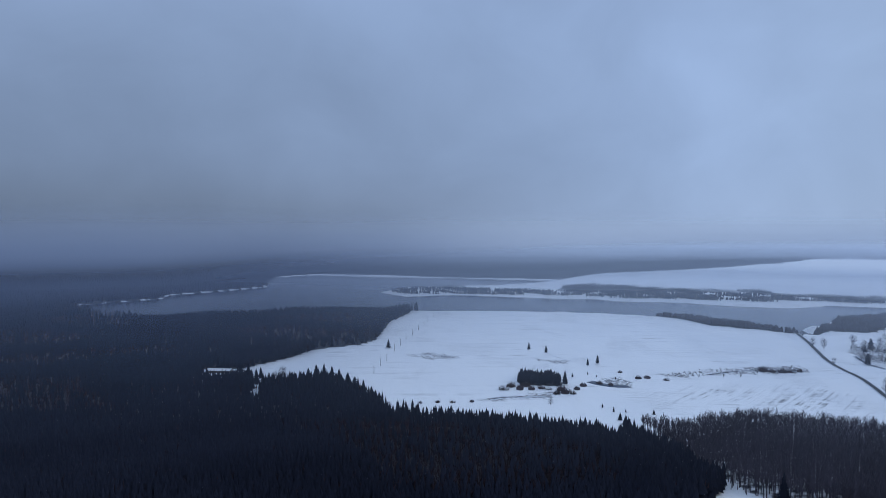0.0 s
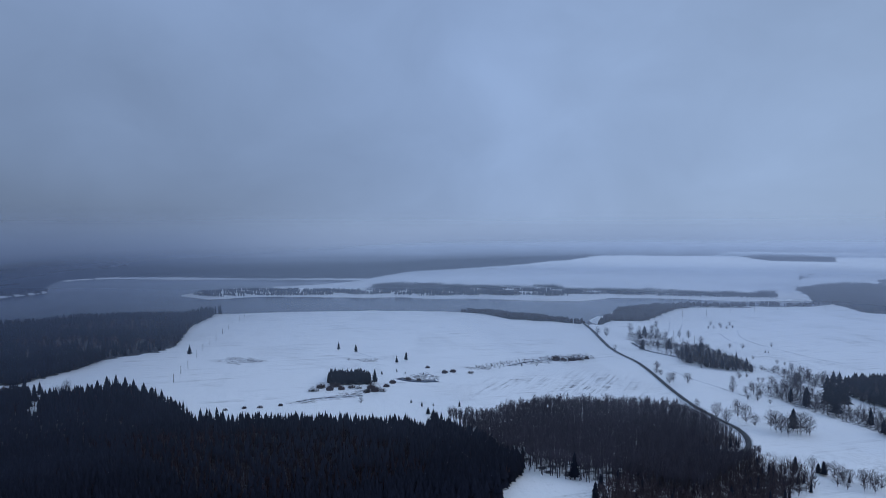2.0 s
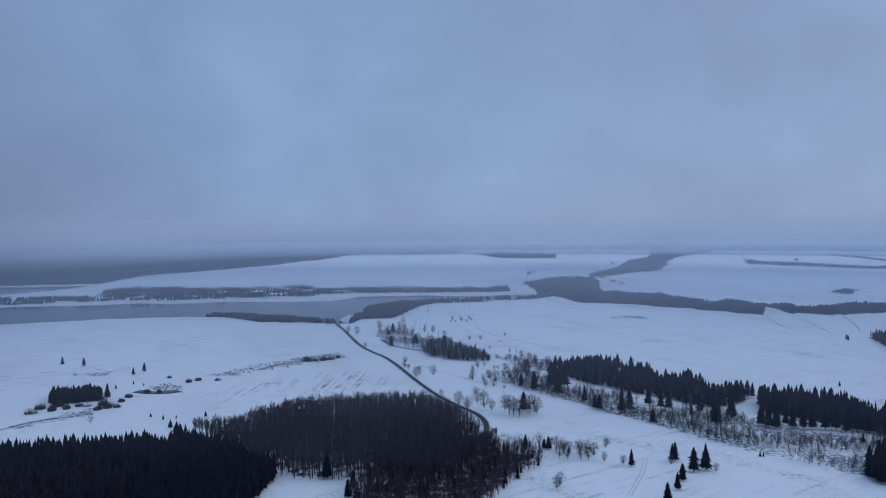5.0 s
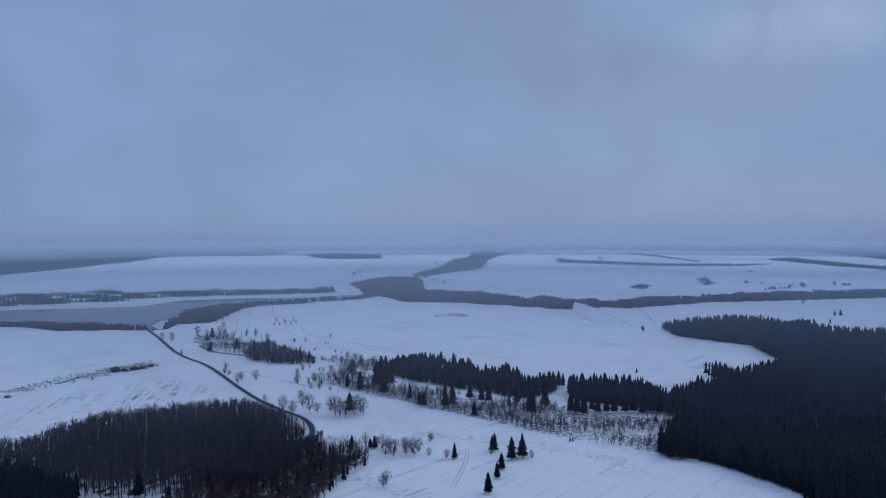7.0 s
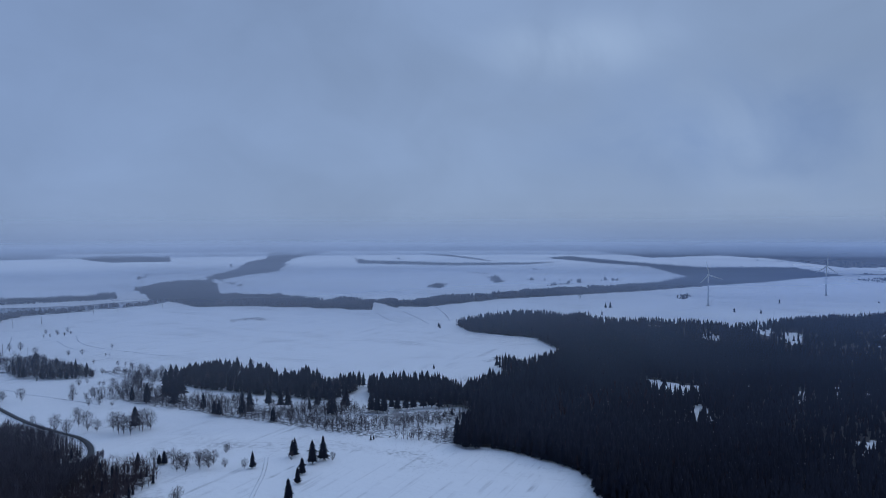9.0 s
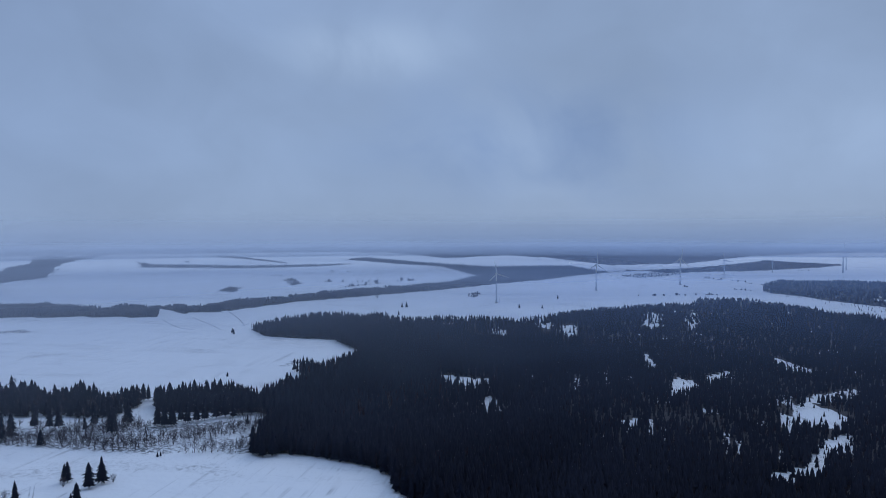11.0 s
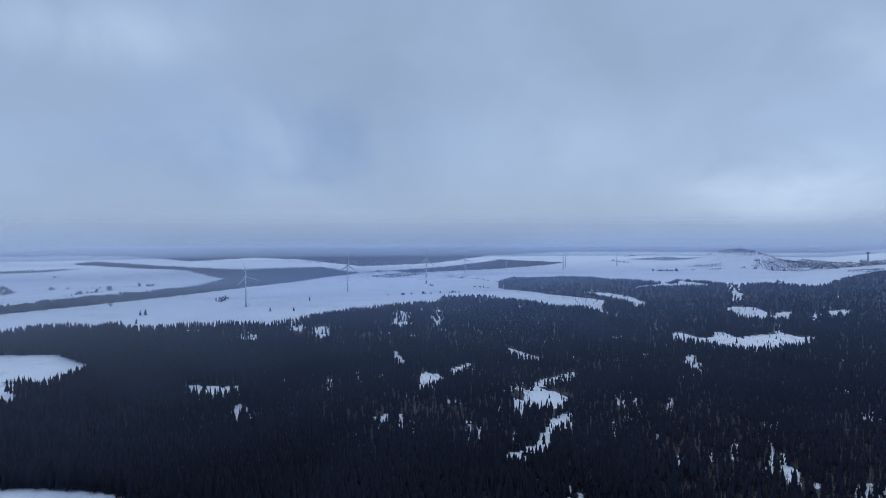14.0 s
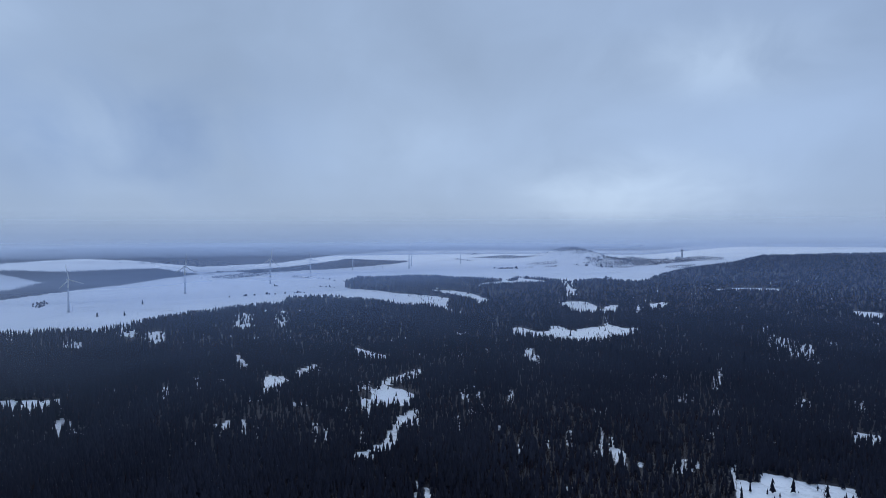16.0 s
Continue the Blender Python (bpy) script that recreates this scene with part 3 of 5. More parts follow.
H_A = [(3168, 2020), (2890, 1811), (2857, 1313), (3010, 1015), (3095, 895), (2906, 980), (2726, 1253), (2693, 1687)]
H_B = [(1701, 855), (1799, 870), (1788, 830), (1656, 792)]
H_C = [(2131, 854), (2203, 845), (1971, 730), (1883, 730)]
H_D = [(3103, -1428), (3202, -1693), (2714, -1602), (2860, -1512)]
H_E = [(2495, -1659), (2523, -1761), (2912, -2199), (2378, -2053), (2207, -2045), (2159, -1891), (2290, -1783), (2353, -1669)]
H_F = [(3524, 1771), (3380, 1541), (3110, 1225), (3043, 1194), (3306, 1507), (3403, 1710)]
H_G = [(2434, -186), (2687, -375), (2564, -419), (2316, -250)]
H_H = [(1651, 213), (1745, 198), (1636, 175), (1588, 200)]
E_BARE = [(469, -234), (531, -336), (463, -344), (449, -417), (371, -351), (342, -333), (294, -287), (330, -209), (396, -190)]
R_A = [(-50, 867), (-17, 887), (27, 838), (-16, 832)]
R_B = [(30, 634), (91, 656), (117, 674), (92, 641), (37, 622)]
R_C = [(891, 800), (940, 776), (914, 748), (875, 781)]
R_D = [(761, 312), (801, 303), (785, 291), (749, 300)]
C_LINE = [(1777, 1718), (1791, 1712), (1205, 1109), (1194, 1113)]
R_F = [(144, 712), (178, 736), (191, 702), (175, 681), (142, 682)]
R_G = [(110, 840), (140, 822), (147, 798), (137, 801), (108, 825)]
THIN = [(1359, 315), (1432, 266), (1471, 145), (1330, -9), (1136, -33), (1010, -6), (1041, 57), (1031, 192), (1064, 247)]
BANK_A = [(1105, 656), (1072, 628), (1019, 576), (1009, 545)]
BANK_B = [(1137, 617), (1115, 597), (1075, 556), (1014, 503)]
BANK_C = [(1255, 615), (1210, 583), (1126, 525), (1063, 491)]
RUT_A = [(675, 879), (633, 820), (618, 758), (619, 709), (617, 664), (626, 636)]
RUT_B = [(635, 865), (603, 800), (599, 757)]
RUT_C = [(559, 756), (529, 669), (518, 608), (506, 569)]
RUT_D = [(436, 693), (430, 631), (432, 590), (431, 526)]
RUT_E = [(639, 994), (571, 891), (503, 805)]
RUT_F = [(634, 955), (591, 894), (534, 825)]
BROOK_A = [(482, 836), (471, 796), (470, 774), (481, 735), (487, 701), (482, 665)]
BROOK_B = [(277, 746), (298, 757), (319, 765), (337, 767), (353, 765), (384, 763)]
BROOK_C = [(40, 633), (57, 642), (77, 641), (104, 643)]
POND = [(146, 710), (154, 697), (167, 689), (183, 691)]
RUT_G = [(-41, 869), (-14, 869), (12, 845)]
RUT_H = [(127, 872), (136, 839), (149, 816)]
RUT_J = [(1341, 213), (1403, 162), (1498, 121), (1613, 136), (1696, 126), (1735, 70), (1753, -8)]
SPRUCE = [(-70, 913, 12.4), (107, 894, 10.8), (125, 870, 10.5), (160, 792, 9.1), (173, 802, 10.5), (118, 693, 14.7), (135, 606, 4.0), (141, 591, 4.9),
    (151, 591, 3.0), (140, 565, 7.1), (144, 551, 6.0), (172, 583, 5.4), (333, 358, 7.3), (390, 444, 17.3), (352, 299, 11.5), (382, 289, 13.4), (375,
    270, 16.1), (384, 268, 17.0), (356, 264, 11.1), (342, 257, 10.7), (319, 246, 12.9), (382, 291, 11.9), (437, 264, 3.8), (439, 263, 3.4), (976, 467,
    8.6), (699, 342, 5.6), (1383, 298, 12.3), (1378, 306, 11.2), (450, 361, 12.2), (494, 334, 17.4)]
SPRUCE_B = [(515, 337, 16.0), (562, 361, 18.3), (588, 368, 16.8), (590, 357, 13.3), (451, 517, 11.1), (459, 507, 16.5), (-187, 732, 13.3), (-167, 684,
    17.0), (-191, 711, 15.4), (-146, 697, 8.0), (990, 476, 7.9), (1259, 286, 10.2), (1606, 4, 10.2), (1391, 77, 9.9), (1389, 33, 8.8), (132, 731,
    4.8), (150, 743, 3.7), (157, 732, 3.0), (174, 722, 3.0), (188, 393, 17.4), (193, 369, 11.8), (184, 358, 11.5), (163, 416, 7.4), (324, 367, 9.7),
    (333, 359, 6.5), (334, 355, 9.6), (338, 340, 4.7), (590, 718, 3.7), (592, 715, 3.0), (-133, 704, 17.3)]
SPRUCE_C = [(-125, 703, 20.7), (-118, 706, 20.7), (-109, 699, 19.4), (-101, 692, 18.0), (-91, 681, 16.6), (-82, 665, 15.1), (-73, 650, 13.7), (-64,
    636, 12.4), (-189, 693, 26.0), (-184, 703, 17.5)]
SPRUCE_D = [(453, 519, 13.3), (450, 498, 18.4), (453, 469, 24.2), (468, 494, 28.5), (473, 493, 32.0), (478, 492, 31.0), (482, 490, 27.7), (452, 394,
    22.4), (459, 392, 21.6), (443, 410, 14.7), (444, 416, 12.8), (455, 438, 15.3), (491, 399, 17.4), (490, 385, 18.2), (492, 379, 19.1), (447, 359,
    11.2), (491, 356, 9.8), (505, 358, 19.1), (484, 329, 20.9), (521, 356, 24.5), (513, 334, 18.9), (568, 365, 19.6), (586, 371, 13.4), (591, 365,
    14.6), (592, 358, 11.2), (580, 384, 14.6), (453, 204, 14.7), (451, 199, 17.9), (448, 195, 13.7), (451, 189, 18.5), (526, 241, 8.5), (593, 290,
    3.2), (662, 347, 4.8), (509, 307, 19.3), (509, 301, 20.2), (511, 296, 19.2), (526, 297, 16.7), (523, 290, 17.5), (529, 285, 17.6), (532, 280,
    19.5), (539, 274, 17.7), (545, 269, 19.7), (544, 261, 18.6), (554, 258, 20.8), (556, 251, 17.8), (571, 247, 17.1), (582, 242, 17.4)]
SPRBUSH = [(57, 672, 7.1), (65, 684, 6.7), (72, 672, 6.5), (104, 655, 5.4), (112, 657, 5.4), (126, 674, 4.4), (135, 689, 4.5), (153, 700, 4.6), (163,
    695, 4.0), (187, 756, 3.7), (198, 726, 4.8), (208, 729, 4.3), (225, 719, 4.2), (8, 622, 3.0), (-5, 623, 3.0), (-20, 621, 3.0), (25, 624, 3.0),
    (273, 758, 3.2), (341, 762, 7.4), (349, 759, 4.7), (359, 756, 6.0), (367, 756, 4.0), (378, 758, 5.4), (79, 687, 6.7), (83, 672, 5.5), (93, 677,
    4.4), (99, 673, 4.9), (111, 669, 6.6), (117, 664, 6.0), (119, 655, 4.8)]
BARE = [(92, 612, 6.5), (-167, 742, 11.0), (393, 612, 11.7), (366, 528, 6.8), (358, 491, 12.8), (353, 472, 12.5), (410, 662, 7.5), (374, 438, 14.1),
    (375, 432, 15.8), (386, 432, 17.0), (391, 429, 14.2), (327, 337, 8.5), (329, 332, 7.0), (336, 327, 10.1), (339, 323, 9.3), (368, 335, 6.1), (345,
    315, 6.2), (335, 341, 7.9), (349, 303, 6.5), (374, 286, 6.6), (386, 262, 5.8), (286, 297, 7.6), (291, 300, 8.4), (372, 337, 5.8), (624, 528, 5.9),
    (1531, 396, 11.3), (581, 747, 6.8), (509, 641, 6.6), (531, 627, 6.6), (546, 625, 8.0)]
BARE_B = [(-172, 731, 8.0), (-163, 731, 8.5), (-146, 735, 6.5), (550, 616, 6.6), (569, 755, 6.8), (466, 902, 11.3), (472, 887, 12.8), (494, 984, 8.8), (434, 794, 7.2), (458, 541, 11.4), (479, 553, 14.7),
    (481, 542, 16.3), (511, 555, 8.5), (551, 586, 7.7), (411, 608, 11.8), (472, 612, 7.4), (422, 535, 7.7)]
BARE2 = [(429, 531, 8.8), (465, 561, 8.2), (434, 571, 9.2), (399, 521, 6.4), (435, 555, 8.0), (518, 636, 6.6), (488, 585, 7.3), (477, 767, 7.2), (492,
    772, 8.8), (494, 756, 7.2), (515, 875, 12.9), (543, 889, 13.3), (518, 904, 14.9), (620, 1034, 11.5), (289, 737, 3.8), (306, 735, 4.5), (330, 751,
    6.6), (350, 748, 5.3), (367, 746, 5.3), (262, 733, 3.1), (666, 929, 7.3), (669, 910, 7.2), (687, 912, 7.3), (559, 847, 9.7), (569, 841, 9.7),
    (554, 792, 10.8), (622, 746, 6.2), (424, 683, 8.4), (403, 621, 10.1), (410, 654, 6.2)]
BARE2_B = [(468, 668, 4.6), (452, 595, 8.4), (430, 566, 4.6), (445, 560, 9.8), (443, 545, 12.4), (431, 518, 4.3), (498, 564, 12.1), (481, 562, 8.3),
    (477, 568, 8.3), (550, 689, 4.9), (555, 657, 5.5), (559, 650, 4.1), (562, 645, 4.1), (531, 631, 5.9), (587, 950, 8.9), (663, 900, 6.2), (664, 888,
    6.2), (651, 900, 5.3), (644, 903, 5.3), (678, 894, 5.4), (376, 451, 14.3), (374, 443, 16.1), (386, 435, 14.2), (393, 434, 6.7), (334, 364, 8.9),
    (336, 355, 8.1), (336, 349, 9.6), (338, 345, 8.8), (340, 341, 7.9), (343, 335, 9.5)]
BARE2_C = [(345, 330, 10.2), (347, 326, 9.4), (370, 461, 9.6), (375, 487, 13.0), (370, 471, 14.6), (432, 572, 5.8), (481, 595, 4.9), (483, 591, 4.9),
    (482, 613, 5.0), (443, 554, 10.3)]
POLES = [(-73, 752, 8.5), (-70, 796, 8.3), (-65, 823, 8.6), (-61, 892, 8.6), (-56, 934, 9.0), (-51, 981, 8.6), (-44, 1021, 8.1), (-37, 1069, 8.5),
    (-30, 1117, 8.0), (-26, 1162, 8.3), (-16, 1220, 7.7), (-8, 1269, 8.1), (559, 847, 11.3), (569, 841, 11.3), (718, 1080, 8.2), (632, 1026, 9.6),
    (553, 804, 9.3), (691, 1038, 9.9), (734, 1034, 10.1), (788, 1045, 9.3), (836, 1045, 9.5), (875, 1035, 8.6), (917, 1026, 8.7), (941, 999, 8.7),
    (987, 945, 7.6), (548, 843, 11.2), (571, 845, 9.7)]
POSTS = [(448, 255, 1.3), (449, 250, 1.3), (450, 246, 1.3), (451, 242, 1.3), (452, 238, 1.3), (453, 234, 1.3), (454, 230, 1.3), (455, 227, 1.3), (455,
    222, 1.7), (454, 217, 1.2)]
TURBINE = [(1502, 131, 85.9), (1820, -90, 92.1), (2059, -329, 98.8), (2348, -507, 79.6), (2691, -744, 57.3), (2653, -962, 102.4), (2785, -1020, 84.2),
    (2768, -1235, 81.3)]
TOWER = [(2495, -2175, 36.5)]
MAST = [(3003, 1355, 46.8), (3215, 1234, 27.2)]
HOUSE = [(-241, 770, 5.8), (-146, 692, 5.0), (2503, -1692, 11.9), (2466, -1727, 11.9), (2551, -1867, 12.5), (2556, -1960, 15.2), (2555, -2050, 12.9), (2468, -2070,
    12.7), (2438, -2104, 12.7), (2403, -1787, 11.8)]


def ease(x):
    x = np.clip(x, 0, 1)
    return x * x * (3 - 2 * x)


def inside(poly, x, y):
    """Which of the points lie within the outline."""
    x, y = np.asarray(x, float), np.asarray(y, float)
    hit = np.zeros(x.shape, bool)
    for (x0, y0), (x1, y1) in zip(poly, poly[1:] + poly[:1]):
        if y0 != y1:
            hit ^= ((y0 > y) != (y1 > y)) & (x < (x1 - x0) * (y - y0) / (y1 - y0) + x0)
    return hit


def edge_distance(poly, x, y):
    """Metres from the outline, positive within."""
    x, y = np.asarray(x, float), np.asarray(y, float)
    best = np.full(x.shape, 1e9)
    for (x0, y0), (x1, y1) in zip(poly, poly[1:] + poly[:1]):
        dx, dy = x1 - x0, y1 - y0
        k = np.clip(((x - x0) * dx + (y - y0) * dy) / max(dx * dx + dy * dy, 1e-6), 0, 1)
        best = np.minimum(best, np.hypot(x - x0 - k * dx, y - y0 - k * dy))
    return np.where(inside(poly, x, y), best, -best)


def terrain(x, y):
    """The lie of the land: a gentle plain with low swellings, rising to hills far off, and the lake's basin."""
    x, y = np.asarray(x, float), np.asarray(y, float)
    r, a = np.hypot(x, y), np.degrees(np.arctan2(x, y))
    z = 38 * ease((r - 2700) / 2000)
    z = z + 12 * np.exp(-((x - 1000) / 420) ** 2 - ((y - 950) / 330) ** 2)
    z = z + 6 * np.exp(-((x - 150) / 500) ** 2 - ((y - 1150) / 300) ** 2)
    z = z + 42 * ease((a - 127) / 9) * ease((r - 1500) / 1600) * ease((200 - a) / 30)
    z = z + 16 * np.exp(-((x - 2690) / 620) ** 2 - ((y + 1640) / 430) ** 2)
    z = z + 52 * np.exp(-((x - 2690) / 185) ** 2 - ((y + 1735) / 130) ** 2)
    z = z + 26 * ease((16 - a) / 30) * ease((r - 2600) / 1500) * ease((a + 100) / 30)
    z = z + 1.5 * np.sin(x / 97 + 1.3) * np.cos(y / 113 + 0.4) * ease((r - 200) / 300) * ease((3200 - r) / 600)
    z = z + 6 * ease((r - 4150) / 650) * (1 + 0.12 * np.sin(a / 9.0 + 1) + 0.07 * np.sin(a / 3.7))
    near = (r > 1000) & (r < 2750) & (a > -40) & (a < 60)
    if near.any():
        k = ease((edge_distance(LAKE, x[near], y[near]) + 9) / 27)
        z[near] = z[near] * (1 - k) - 8.0 * k
    return z


WATER_LEVEL = -2.6
FORESTS = [F_LEFT, F_GROVE, F_BROWN, F_WOOD, F_EAST, F_RIDGE, F_SHORE, F_PROMO, F_SPIT, F_VALLEY, F_FAR1, F_FAR2, F_FAR3, F_HILLS, F_HILLS2, F_HILLS3, CLUMP, COPSE]
CLEARINGS = [C_A, C_B, C_B2, C_B3, C_C, C_C2, C_D, C_D2, C_E, C_TRACK, C_F, C_F2, C_G, C_H, C_H2, C_I, C_J, C_K, C_L, C_N, C_O, C_P, C_Q, C_R, C_R2, C_R3, C_R4,
    C_S, *SPECKS, C_YARD, C_YARD2]


def reach_of(poly):
    """How far a clearing runs on behind the trees that hide its near side."""
    return 0.085 if poly in SPECKS else 0.008 if poly is C_N else 0.014 if poly in (C_F, C_F2) else 0.022 if poly in (C_D, C_E, C_K, C_J) else 0.045 if poly in (C_TRACK, C_YARD) else 0.06 if poly is C_YARD2 else 0.032


def opened(poly, x, y, reach=0.032):
    """Which points lie in a clearing, whose near side runs on a little behind the trees in front."""
    q = np.array(poly, float)
    lo, hi = q.min(0), q.max(0)
    lo, hi = np.minimum(lo, lo * (1 - reach)) - 9, np.maximum(hi, hi * (1 - reach)) + 9
    hit = np.zeros(len(x), bool)
    near = np.where((x > lo[0]) & (x < hi[0]) & (y > lo[1]) & (y < hi[1]))[0]
    if len(near):
        for k in (1.0, 1 - reach / 3, 1 - reach / 1.5, 1 - reach):
            hit[near] |= inside(poly, x[near] / k, y[near] / k)
    return hit


def mesh_of(name, verts, faces, mats, smooth=False, fluffy=False, **values):
    """One mesh from arrays; values: one number a vertex, kept as attributes; fluffy: foliage normals that lean to the sky."""
    me = bpy.data.meshes.new(name)
    verts, faces = np.asarray(verts, np.float32), np.asarray(faces, np.int32)
    k = faces.shape[1]
    me.vertices.add(len(verts))
    me.vertices.foreach_set("co", verts.ravel())
    me.loops.add(faces.size)
    me.loops.foreach_set("vertex_index", faces.ravel())
    me.polygons.add(len(faces))
    me.polygons.foreach_set("loop_start", np.arange(0, faces.size, k, dtype=np.int32))
    if smooth:
        me.polygons.foreach_set("use_smooth", np.ones(len(faces), bool))
    for key, value in values.items():
        me.attributes.new(key, "FLOAT", "POINT").data.foreach_set("value", np.asarray(value, np.float32))
    for m in mats:
        me.materials.append(m)
    me.update(calc_edges=True)
    if fluffy:
        n = np.empty(len(verts) * 3, np.float32)
        me.vertices.foreach_get("normal", n)
        n = 0.5 * n.reshape(-1, 3) + np.array([0, 0, 0.9], np.float32)
        n /= np.linalg.norm(n, axis=1)[:, None]
        me.normals_split_custom_set_from_vertices(n)
    return me


def part(name, bm, material, parent, label=""):
    """Links a bmesh as one mesh object under a thing or a part."""
    me = bpy.data.meshes.new(name)
    bm.normal_update()
    bm.to_mesh(me)
    bm.free()
    me.materials.append(material)
    ob = new(name, me)
    ob.parent = parent
    return tagged(ob, label) if label else ob


# ---- ground ----
def glade(x, y):
    """High where small natural gaps open in a wood."""
    return np.sin(x / 23 + 1.7 * np.sin(y / 41)) * np.sin(y / 29 + 1.3 * np.sin(x / 37)) + 0.5 * np.sin(x / 9.1 + y / 12.7)


def build_ground():
    az = np.concatenate([np.arange(-50, 165, 0.42), np.arange(165, 310, 4.0)])
    rad = np.concatenate([[0, 120, 220], np.geomspace(290, 4880, 215)])
    a, r = np.meshgrid(np.radians(az), rad)
    x, y = (r * np.sin(a)).ravel(), (r * np.cos(a)).ravel()
    z = terrain(x, y)
    wooded, furrow, rough = np.zeros(len(x)), np.zeros(len(x)), np.zeros(len(x))
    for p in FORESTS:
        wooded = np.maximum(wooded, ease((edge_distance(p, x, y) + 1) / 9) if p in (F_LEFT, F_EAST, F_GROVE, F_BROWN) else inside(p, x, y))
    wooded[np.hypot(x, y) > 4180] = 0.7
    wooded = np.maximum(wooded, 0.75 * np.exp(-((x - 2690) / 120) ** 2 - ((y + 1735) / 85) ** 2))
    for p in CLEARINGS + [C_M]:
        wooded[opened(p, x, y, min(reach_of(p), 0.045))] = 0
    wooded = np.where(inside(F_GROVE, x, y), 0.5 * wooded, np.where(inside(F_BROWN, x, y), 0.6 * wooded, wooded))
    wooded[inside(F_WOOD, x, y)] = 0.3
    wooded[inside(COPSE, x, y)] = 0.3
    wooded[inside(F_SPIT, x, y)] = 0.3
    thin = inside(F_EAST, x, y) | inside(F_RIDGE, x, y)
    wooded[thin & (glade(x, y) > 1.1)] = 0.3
    furrow = ease(edge_distance(FURROW, x, y) / 40)
    for p in (SCRUB, SCRUB2, SCRUB3, CREEK, R_A, R_B, R_C, R_D, R_F, R_G):
        rough = np.maximum(rough, inside(p, x, y))
    n, m = len(rad), len(az)
    i, j = np.meshgrid(np.arange(n - 1), np.arange(m), indexing="ij")
    k = (j + 1) % m
    faces = np.stack([i * m + j, (i + 1) * m + j, (i + 1) * m + k, i * m + k], -1).reshape(-1, 4)[:, ::-1]
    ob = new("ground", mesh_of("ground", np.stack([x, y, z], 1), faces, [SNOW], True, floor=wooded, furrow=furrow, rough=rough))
    tagged(ob, "snow-covered plain of fields and forest floor", "ground", kind="structure")


build_ground()


def build_water():
    xs, ys = np.linspace(-1300, 1500, 29), np.linspace(850, 2750, 20)
    x, y = np.meshgrid(xs, ys)
    keep = (edge_distance(LAKE, x, y) > -140)
    m = len(xs)
    faces = [(i * m + j, i * m + j + 1, (i + 1) * m + j + 1, (i + 1) * m + j) for i in range(len(ys) - 1) for j in range(m - 1)
             if keep[i:i + 2, j:j + 2].any()]
    used = sorted({v for f in faces for v in f})
    index = {v: n for n, v in enumerate(used)}
    co = np.stack([x.ravel(), y.ravel(), np.full(x.size, WATER_LEVEL)], 1)[used]
    ob = new("lake", mesh_of("lake", co, [[index[v] for v in f] for f in faces], [water.m]))
    tagged(ob, "grey-blue lake under low cloud with snowy banks", "lake", kind="structure")


build_water()


def smooth_line(points, step):
    """Points at even steps along a rounded polyline."""
    p = np.array(points, float)
    for _ in range(3):
        q = np.empty((2 * len(p), 2))
        q[0], q[-1] = p[0], p[-1]
        q[1:-1:2], q[2:-1:2] = 0.75 * p[:-1] + 0.25 * p[1:], 0.25 * p[:-1] + 0.75 * p[1:]
        p = q
    s = np.concatenate([[0], np.cumsum(np.hypot(*np.diff(p, axis=0).T))])
    at = np.arange(0, s[-1], step)
    return np.stack([np.interp(at, s, p[:, 0]), np.interp(at, s, p[:, 1])], 1)


def ribbon(name, points, profile, material, label, category):
    """A strip along the ground with a cross-section of (offset, height)."""
    p = smooth_line(points, 6.0)
    d = np.gradient(p, axis=0)
    d /= np.hypot(*d.T)[:, None]
    side = np.stack([d[:, 1], -d[:, 0]], 1)
    z = terrain(p[:, 0], p[:, 1])
    v = np.concatenate([np.column_stack([p + o * side, np.maximum(z, terrain(*(p + o * side).T)) + h]) for o, h in profile])
    n = len(p)
    faces = [(k * n + i, k * n + i + 1, (k + 1) * n + i + 1, (k + 1) * n + i) for k in range(len(profile) - 1) for i in range(n - 1)]
    return tagged(new(name, mesh_of(name, v, faces, [material], True)), label, category, kind="structure")


ribbon("road", ROAD, [(-2.0, -0.6), (-1.9, 0.5), (0, 0.57), (1.9, 0.5), (2.0, -0.6)], asphalt.m, "narrow dark wet asphalt road between snowy fields", "road")
for o in (-2.6, 2.6):
    ribbon("verge", [(x, y) for x, y in ROAD], [(o - 0.9, -0.3), (o - 0.35, 0.6), (o + 0.3, 0.75), (o + 0.5, -0.1)], verge.m, "low bank of ploughed snow along the road", "snow bank")
for o in (-0.9, 0.9):
    ribbon("wheel_track", [(x + o * 0.6, y - o) for x, y in TRACK], [(-0.35, 0.02), (-0.2, 0.1), (0.2, 0.1), (0.35, 0.02)], verge.m, "wheel rut with grass showing through field snow", "track")


